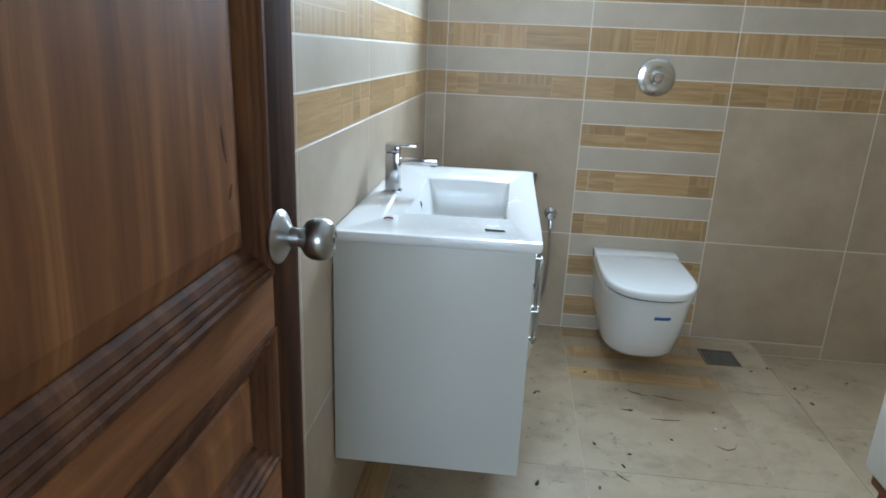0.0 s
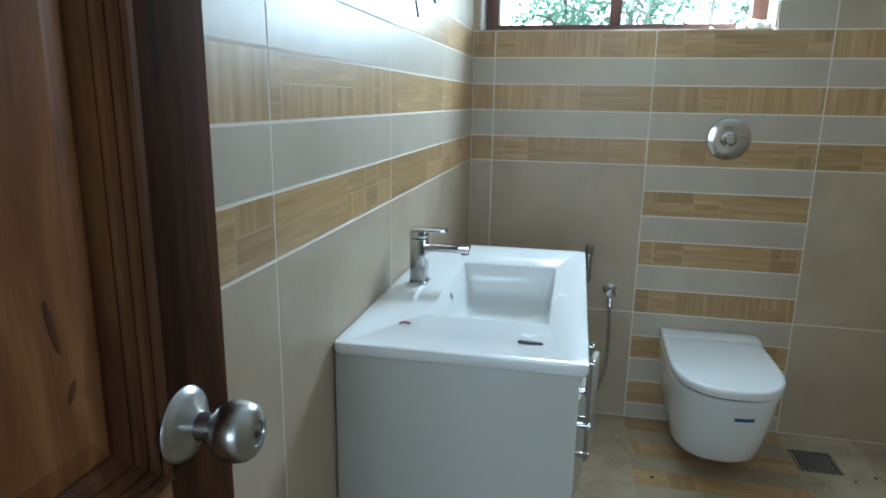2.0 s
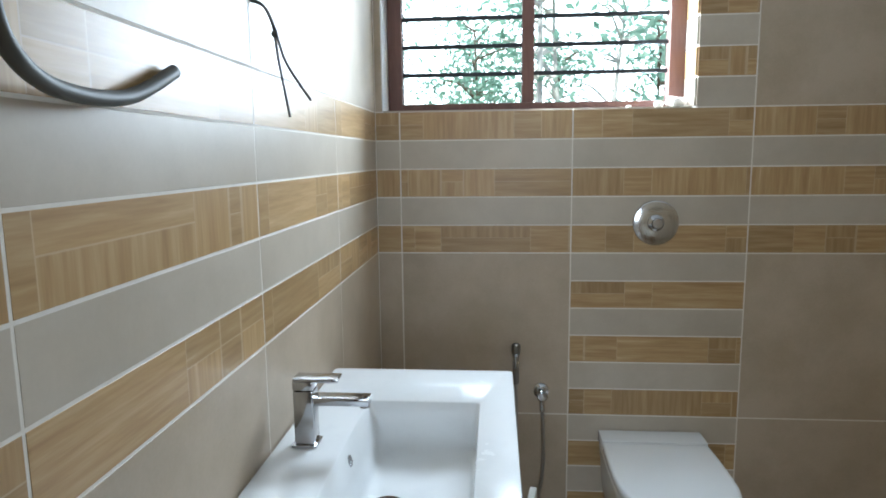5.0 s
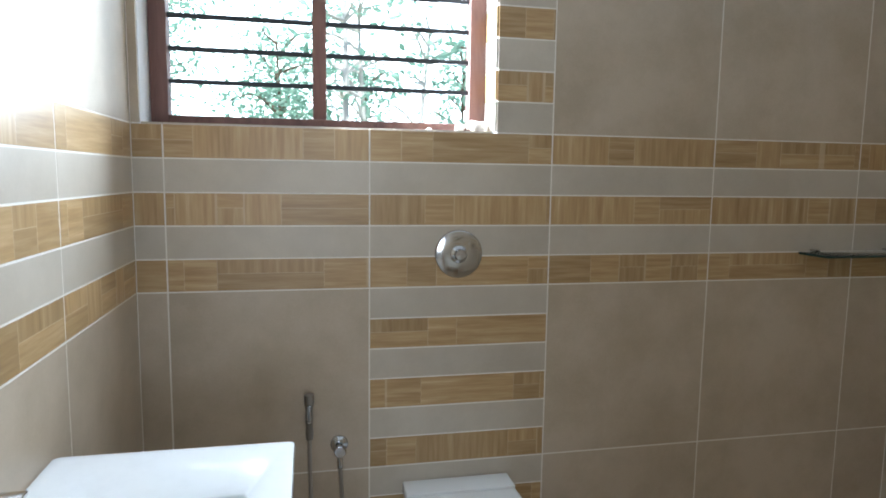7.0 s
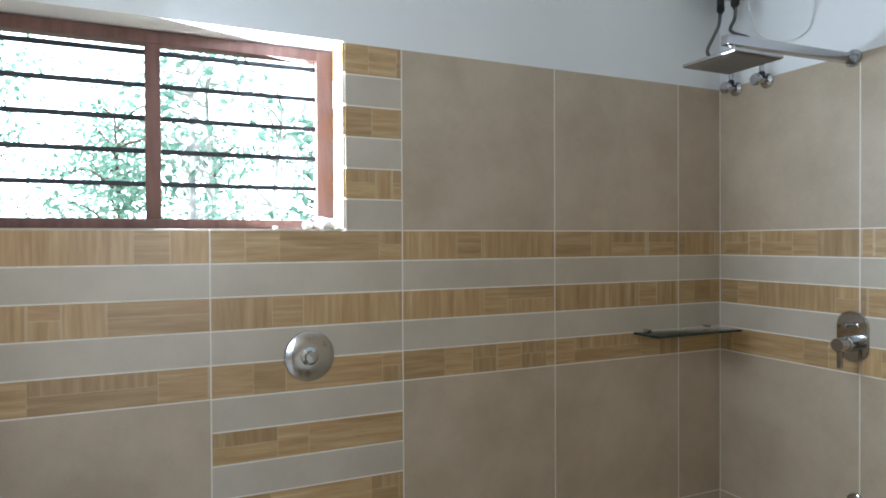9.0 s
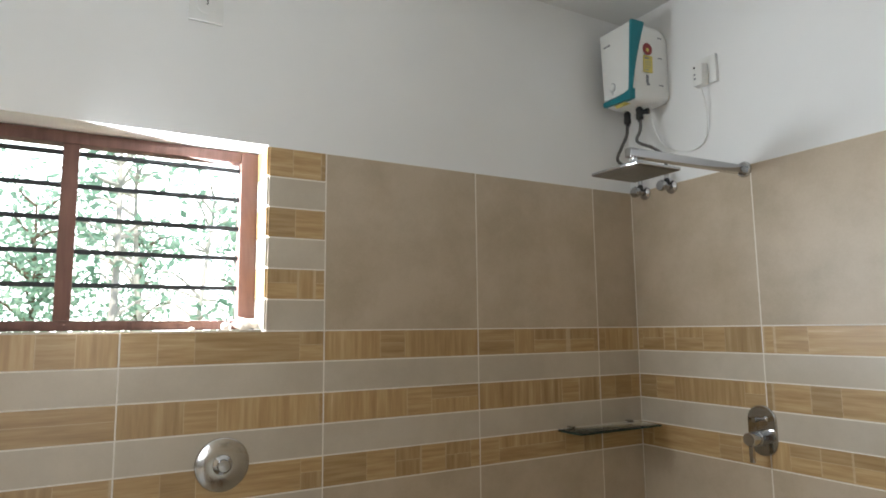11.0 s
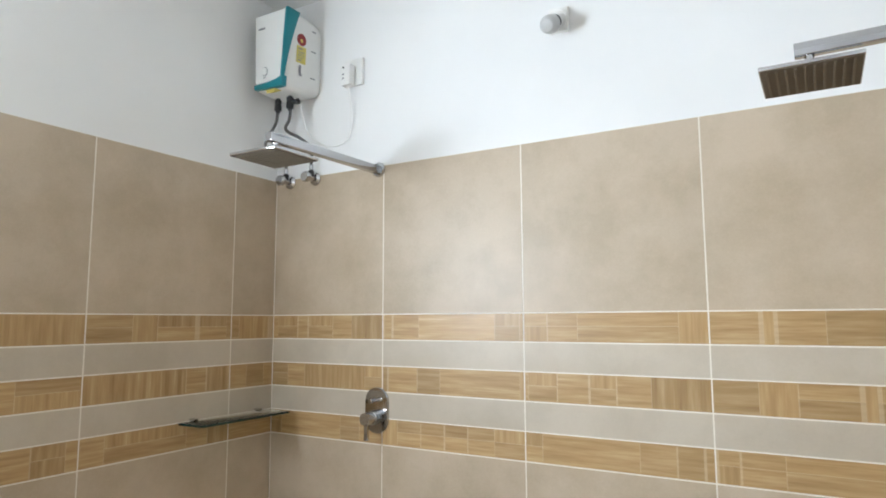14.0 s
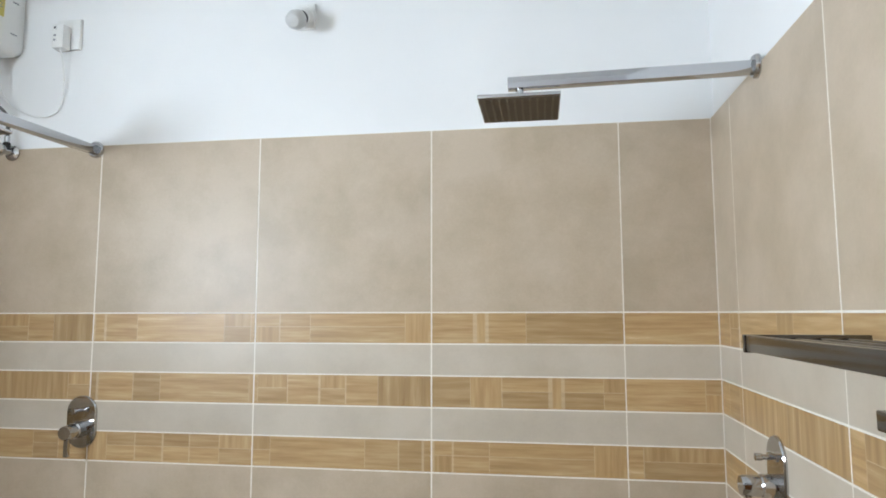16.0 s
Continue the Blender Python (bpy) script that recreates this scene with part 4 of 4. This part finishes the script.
part("globe", local(lathe([(0.020, 0.048), (0.024, 0.056), (0.031, 0.074), (0.0325, 0.098), (0.029, 0.114), (0.020, 0.124), (0.0, 0.128)], aim(bp, bd)), bulb), M_GLOBE, bulb, "frosted white globe")

# ---- wires on the left wall ----
duct = thing("loose_conduit", (LEFT, 1.41, 1.607), "black flexible conduit curling out of the tiled wall", "conduit")
part("conduit", local(tube([(LEFT - 0.004, 1.450, 1.615), (LEFT + 0.010, 1.37, 1.622), (LEFT + 0.030, 1.262, 1.600), (LEFT + 0.040, 1.212, 1.548), (LEFT + 0.036, 1.228, 1.500),
                            (LEFT + 0.024, 1.30, 1.474), (LEFT + 0.014, 1.43, 1.478), (LEFT + 0.012, 1.545, 1.520)], lambda t: 0.0072 + 0.002 * t, 12, 10), duct), M_CONDUIT, duct)
wires = thing("loose_wires", (LEFT, 1.863, 1.660), "knotted pair of thin black wires hanging from the wall", "wire")
part("wire", local(tube([(LEFT - 0.003, 1.850, 1.682), (LEFT + 0.016, 1.872, 1.676), (LEFT + 0.026, 1.893, 1.645), (-0.052, 1.889, 1.585), (-0.030, 1.873, 1.482)], 0.0024, 8, 8), wires), M_CONDUIT, wires)
part("wire", local(tube([(LEFT - 0.003, 1.856, 1.681), (LEFT + 0.018, 1.876, 1.673), (LEFT + 0.028, 1.896, 1.642), (-0.038, 1.887, 1.580), (0.012, 1.862, 1.510)], 0.0024, 8, 8), wires), M_CONDUIT, wires)
bm = bmesh.new()
bmesh.ops.create_icosphere(bm, subdivisions=2, radius=0.0065, matrix=Matrix.Translation((-0.058, 1.893, 1.630)))
part("knot", local(bm, wires), M_CONDUIT, wires)

# ---- floor things ----
drain = thing("floor_drain", (1.281, 2.792, 0.0), "square dark steel floor drain grating", "drain")
part("rim", local(boxes(((1.206, 2.717, -0.010), (1.356, 2.725, 0.002)), ((1.206, 2.859, -0.010), (1.356, 2.867, 0.002)), ((1.206, 2.725, -0.010), (1.214, 2.859, 0.002)), ((1.348, 2.725, -0.010), (1.356, 2.859, 0.002)), bevel=0.0008), drain), M_SATIN, drain)
part("pan", local(boxes(((1.214, 2.725, -0.010), (1.348, 2.859, -0.004))), drain), M_BLACK, drain)
for i in range(9):
    x = 1.2185 + 0.0145 * i
    part("slat", local(boxes(((x, 2.7255, -0.004), (x + 0.0122, 2.8585, 0.0005)), bevel=0.0008), drain), M_GRATE, drain)

BITS = ((1.57, 2.68, DROP, 0.011), (1.59, 2.56, DROP, 0.011), (1.82, 2.77, DROP, 0.008), (1.46, 2.72, 0.0, 0.009), (1.38, 2.68, 0.0, 0.007), (0.46, 2.34, 0.0, 0.011), (0.475, 2.35, 0.0, 0.008), (0.67, 2.54, 0.002, 0.009),
        (0.65, 2.03, 0.0, 0.009), (0.76, 1.99, 0.0, 0.008), (0.45, 1.79, 0.0, 0.012), (0.92, 2.10, 0.0, 0.006), (1.13, 2.21, 0.0, 0.006), (0.73, 1.92, 0.0, 0.009), (1.12, 2.31, 0.0, 0.006), (0.64, 1.80, 0.0, 0.009), (0.81, 2.27, 0.0, 0.007))
for i, (x, y, z, k) in enumerate(BITS):
    crumb("floor_debris", (x, y, z), (k * 1.0, k * 0.42, k * 0.32), M_DEBRIS, "small dark bit of debris on the floor", i + 20)
crumb("floor_debris", (0.472, 2.925, 0.0), (0.012, 0.009, 0.007), M_CRUMB, "small pale crumb on the floor", 40)
crumb("floor_debris", (1.09, 2.19, 0.0), (0.006, 0.005, 0.004), M_CRUMB, "small pale crumb on the floor", 41)
random.seed(9)
for x, y, ln, turn, bend in ((1.10, 2.10, 0.075, 10, 0.030), (0.86, 2.41, 0.080, -25, 0.008), (0.97, 2.39, 0.120, -12, 0.004), (0.93, 2.23, 0.110, 4, 0.006), (0.72, 1.87, 0.060, -50, 0.010), (0.80, 2.28, 0.050, 8, 0.006)):
    d, q = Vector((math.cos(radians(turn)), math.sin(radians(turn)), 0)), Vector((-math.sin(radians(turn)), math.cos(radians(turn)), 0))
    lint = thing("lint", (x, y, 0.0), "thin dark curl of lint on the dusty floor", "debris")
    pts = [d * ln * (f - 0.5) + q * (bend * (4 * f * (1 - f)) * (-1) + random.uniform(-0.003, 0.003)) + Vector((0, 0, 0.0015)) for f in (0, 0.2, 0.4, 0.6, 0.8, 1.0)]
    part("fibre", tube(pts, lambda t: 0.0013 * (1 - abs(2 * t - 1)) + 0.0005, 6, 5), M_LINT, lint)

stool = thing("wooden_stool", (1.14, 0.99, 0.0), "low dark wooden stool", "stool")
for x in (1.0, 1.28):
    for y in (0.85, 1.13):
        part("leg", local(boxes(((x - 0.018, y - 0.018, 0.0), (x + 0.018, y + 0.018, 0.545)), bevel=0.003), stool), M_DOOR, stool)
part("seat", local(boxes(((0.972, 0.82, 0.545), (1.31, 1.16, 0.572)), bevel=0.005), stool), M_DOORH, stool)
crate = thing("carton", (1.14, 0.99, 0.572), "pale plain board carton on a wooden stool", "box")
part("body", local(boxes(((0.962, 0.81, 0.572), (1.32, 1.17, 0.86)), bevel=0.004), crate), M_CARD, crate)
for x0, x1 in ((0.963, 1.139), (1.141, 1.319)):
    part("flap", local(boxes(((x0, 0.811, 0.860), (x1, 1.169, 0.864)), bevel=0.001), crate), M_CARD, crate)

# ---- outside ----
tagged(part("ground", boxes(((-400, BACK + 0.24, -0.9), (400, 900, -0.6))), M_EARTH), "bare earth outside the window", "ground", kind="structure")


def tree(at, height, spread, leaves, seed, lean=0.0, size=0.10, label="leafy green tree outside the window", bark=None, girth=0.032):
    rnd = random.Random(seed)
    ob = thing("tree", at, label, "tree", "garden trees")
    top = Vector((lean, 0, height))
    trunk = spline([(0, 0, -0.05), (0.05 * rnd.uniform(-1, 1), 0.03, height * 0.3), (lean * 0.6 + 0.06 * rnd.uniform(-1, 1), 0, height * 0.65), top], 6)
    bm = tube(trunk[::3], lambda t: girth * (1 - 0.8 * t) + 0.005, 9, 4)
    tips = []
    for i in range(30):
        base = trunk[rnd.randrange(len(trunk) // 2, len(trunk))]
        a = rnd.uniform(0, 2 * math.pi)
        tip = base + Vector((math.cos(a) * spread * rnd.uniform(0.4, 1), math.sin(a) * spread * rnd.uniform(0.3, 0.8), rnd.uniform(0.0, 0.55) * spread))
        mid = (base + tip) / 2 + Vector((0, 0, rnd.uniform(-0.05, 0.15)))
        tube([base, mid, tip], lambda t: 0.016 * (1 - t) + 0.003, 6, 4, bm)
        tips.append((mid, tip))
    part("trunk", bm, bark or M_BARK, ob)
    vs, fs = [], []
    for i in range(leaves):
        mid, tip = rnd.choice(tips)
        c = mid.lerp(tip, rnd.uniform(0.2, 1.1)) + Vector((rnd.gauss(0, 0.24), rnd.gauss(0, 0.24), rnd.gauss(0, 0.22))) * spread * 0.9
        d = Vector((rnd.gauss(0, 1), rnd.gauss(0, 1), rnd.gauss(-0.4, 0.6))).normalized()
        s = d.cross(Vector((rnd.gauss(0, 1), rnd.gauss(0, 1), rnd.gauss(0, 1)))).normalized()
        ln = size * rnd.uniform(0.6, 1.3)
        nrm = d.cross(s) * ln * 0.12
        b = len(vs)
        vs += [c, c + d * ln * 0.45 + s * ln * 0.24 - nrm, c + d * ln, c + d * ln * 0.45 - s * ln * 0.24 - nrm, c + d * ln * 0.5]
        fs += [(b, b + 1, b + 4), (b + 1, b + 2, b + 4), (b + 2, b + 3, b + 4), (b + 3, b, b + 4)]
    me = bpy.data.meshes.new("crown")
    me.from_pydata(vs, [], fs)
    me.materials.append(M_LEAF)
    crown = new("crown", me)
    crown.parent = ob
    return ob


PALE = "slim tree with sunlight coloured into its trunk and few leaves"
tree((0.10, 8.2, -0.6), 3.4, 0.70, 3600, 5, 0.0, 0.08)
tree((1.00, 8.9, -0.6), 3.2, 0.50, 1500, 6, 0.1, 0.08)
tree((-1.45, 8.6, -0.6), 3.7, 0.80, 3800, 7, 0.0, 0.08)
tree((1.95, 8.4, -0.6), 3.3, 0.6, 700, 8, 0.25, 0.10, "thin straggly tree outside the window")
tree((3.1, 8.8, -0.6), 3.4, 0.7, 2200, 9, 0.0, 0.08)
tree((4.6, 9.0, -0.6), 3.6, 0.9, 3200, 12, 0.0, 0.08)
tree((2.45, 7.4, -0.6), 3.2, 0.6, 420, 10, -0.2, 0.13, "thin straggly tree outside the window")
tree((0.74, 7.6, -0.6), 3.9, 0.55, 240, 14, 0.04, 0.12, PALE, M_SUNLITBARK, 0.065)
tree((1.28, 7.7, -0.6), 3.6, 0.60, 260, 15, -0.35, 0.12, PALE, M_SUNLITBARK, 0.050)
tree((1.36, 7.7, -0.6), 3.5, 0.60, 220, 16, 0.30, 0.12, PALE, M_SUNLITBARK, 0.045)
tagged(part("backdrop", boxes(((-90, 70, -6), (90, 70.2, 70))), M_HAZE), "bright hazy sky", "sky", kind="structure")

# ---- tiles, last ----
random.seed(4)
backing(wall_left, (LEFT - SET, FRONT, DROP), (LEFT - 0.00035, BACK + 0.004, TOP - 0.001))
backing(wall_right, (RIGHT + 0.00035, FRONT, DROP - 0.01), (RIGHT + SET, BACK + 0.004, TOP - 0.001))
for lo, hi in (((LEFT, BACK + 0.00035, DROP), (RIGHT, BACK + SET, OZ0 - 0.006)), ((OX1 + 0.004, BACK + 0.00035, OZ0 - 0.006), (RIGHT, BACK + SET, TOP - 0.001)), ((LEFT, BACK + 0.00035, OZ0 - 0.006), (OX0 - 0.004, BACK + SET, TOP - 0.001))):
    backing(wall_back, lo, hi)
backing(wall_front, (DX1 + 0.062, FRONT - SET, DROP - 0.01), (RIGHT, FRONT - 0.00035, TOP - 0.001))
clad(wall_left, "left", FRONT, BACK, (0.642, 1.245, 1.845, 2.432), LEFT)
clad(wall_right, "right", FRONT, BACK, (0.614, 1.213, 1.811, 2.409), RIGHT, DROP)
clad(wall_front, "front", DX1 + 0.062, RIGHT, (1.247, 1.850, 2.450), FRONT, DROP)
COLS = (0.0, 0.603, 1.206, 1.809, 2.412)
for u0, u1 in spans(LEFT, RIGHT, COLS):
    foot = DROP if u0 > 1.3 else 0.0
    if abs(u0 - 0.603) < 0.01:
        for i in range(11):
            tile(wall_back, "back", u0, u1, max(0.0, 0.966 - 0.1 * i), 1.066 - 0.1 * i, BACK, M_BAND if i % 2 == 0 else M_WOODTILE)
    elif u0 > 1.2 and u0 < 1.3:
        tile(wall_back, "back", u0, u1, 0.0, 0.466, BACK, M_TILE)
        tile(wall_back, "back", STEP_X, u1, DROP, 0.0, BACK, M_TILE)
        tile(wall_back, "back", u0, u1, 0.466, 1.066, BACK, M_TILE)
    else:
        tile(wall_back, "back", u0, u1, foot, 0.466, BACK, M_TILE)
        tile(wall_back, "back", u0, u1, 0.466, 1.066, BACK, M_TILE)
    for v0, v1, mat in BANDS:
        tile(wall_back, "back", u0, u1, v0, v1, BACK, mat)
    if u0 > 1.2:
        tile(wall_back, "back", u0, u1, 1.566, TOP, BACK, M_TILE)
for i in range(6):
    mat = M_BAND if i % 2 == 0 else M_WOODTILE
    tile(wall_back, "back", OX1, 1.206, 1.566 + 0.1 * i, 1.666 + 0.1 * i, BACK, mat)
    tile(wall_back, "right", BACK + 0.002, FY0, 1.570 + 0.1 * i, 1.666 + 0.1 * i, OX1 - 0.006, mat)
tile(wall_back, "back", LEFT, OX0, 1.566, TOP, BACK, M_TILE)
for u0, u1 in spans(OX0, OX1 - 0.01, (0.0, 0.603)):
    tile(wall_back, "floor", u0, u1, BACK + 0.002, FY0, OZ0, M_BAND)
# floor: rows of large tiles, wood-look stripes in front of the toilet, wood-look border along the left wall
for u0, u1 in spans(0.0, STEP_X, COLS):
    for v0, v1 in spans(0.115, BACK, (0.09, 0.69, 1.29, 1.89, 2.49)):
        if abs(u0 - 0.603) < 0.01 and v0 > 2.4:
            for i in range(6):
                a = 2.490 + 0.1 * i
                tile(floor, "floor", u0, u1, a, min(a + 0.1, BACK), 0.0, M_WOODTILE if i % 2 == 0 else M_FLOOR)
        elif u0 > 1.2 and v0 > 2.4:
            tile(floor, "floor", u0, u1, v0, 2.716, 0.0, M_FLOOR)
            tile(floor, "floor", u0, u1, 2.868, v1, 0.0, M_FLOOR)
            tile(floor, "floor", 1.3575, u1, 2.716, 2.868, 0.0, M_FLOOR)
        else:
            tile(floor, "floor", u0, u1, v0, v1, 0.0, M_FLOOR)
for v0, v1 in spans(0.335, BACK, (0.69, 1.29, 1.89, 2.49)):
    tile(floor, "floor", LEFT, 0.0, v0, v1, 0.0, M_WOODTILE)
    tile(floor, "right", v0, v1, DROP, -0.002, STEP_X + 0.006, M_FLOOR)
for u0, u1 in spans(STEP_X + 0.007, RIGHT, (2.04,)):
    for v0, v1 in spans(FRONT, BACK, (0.60, 1.20, 1.80, 2.40)):
        tile(floor, "floor", u0, u1, v0, v1, DROP, M_FLOOR)
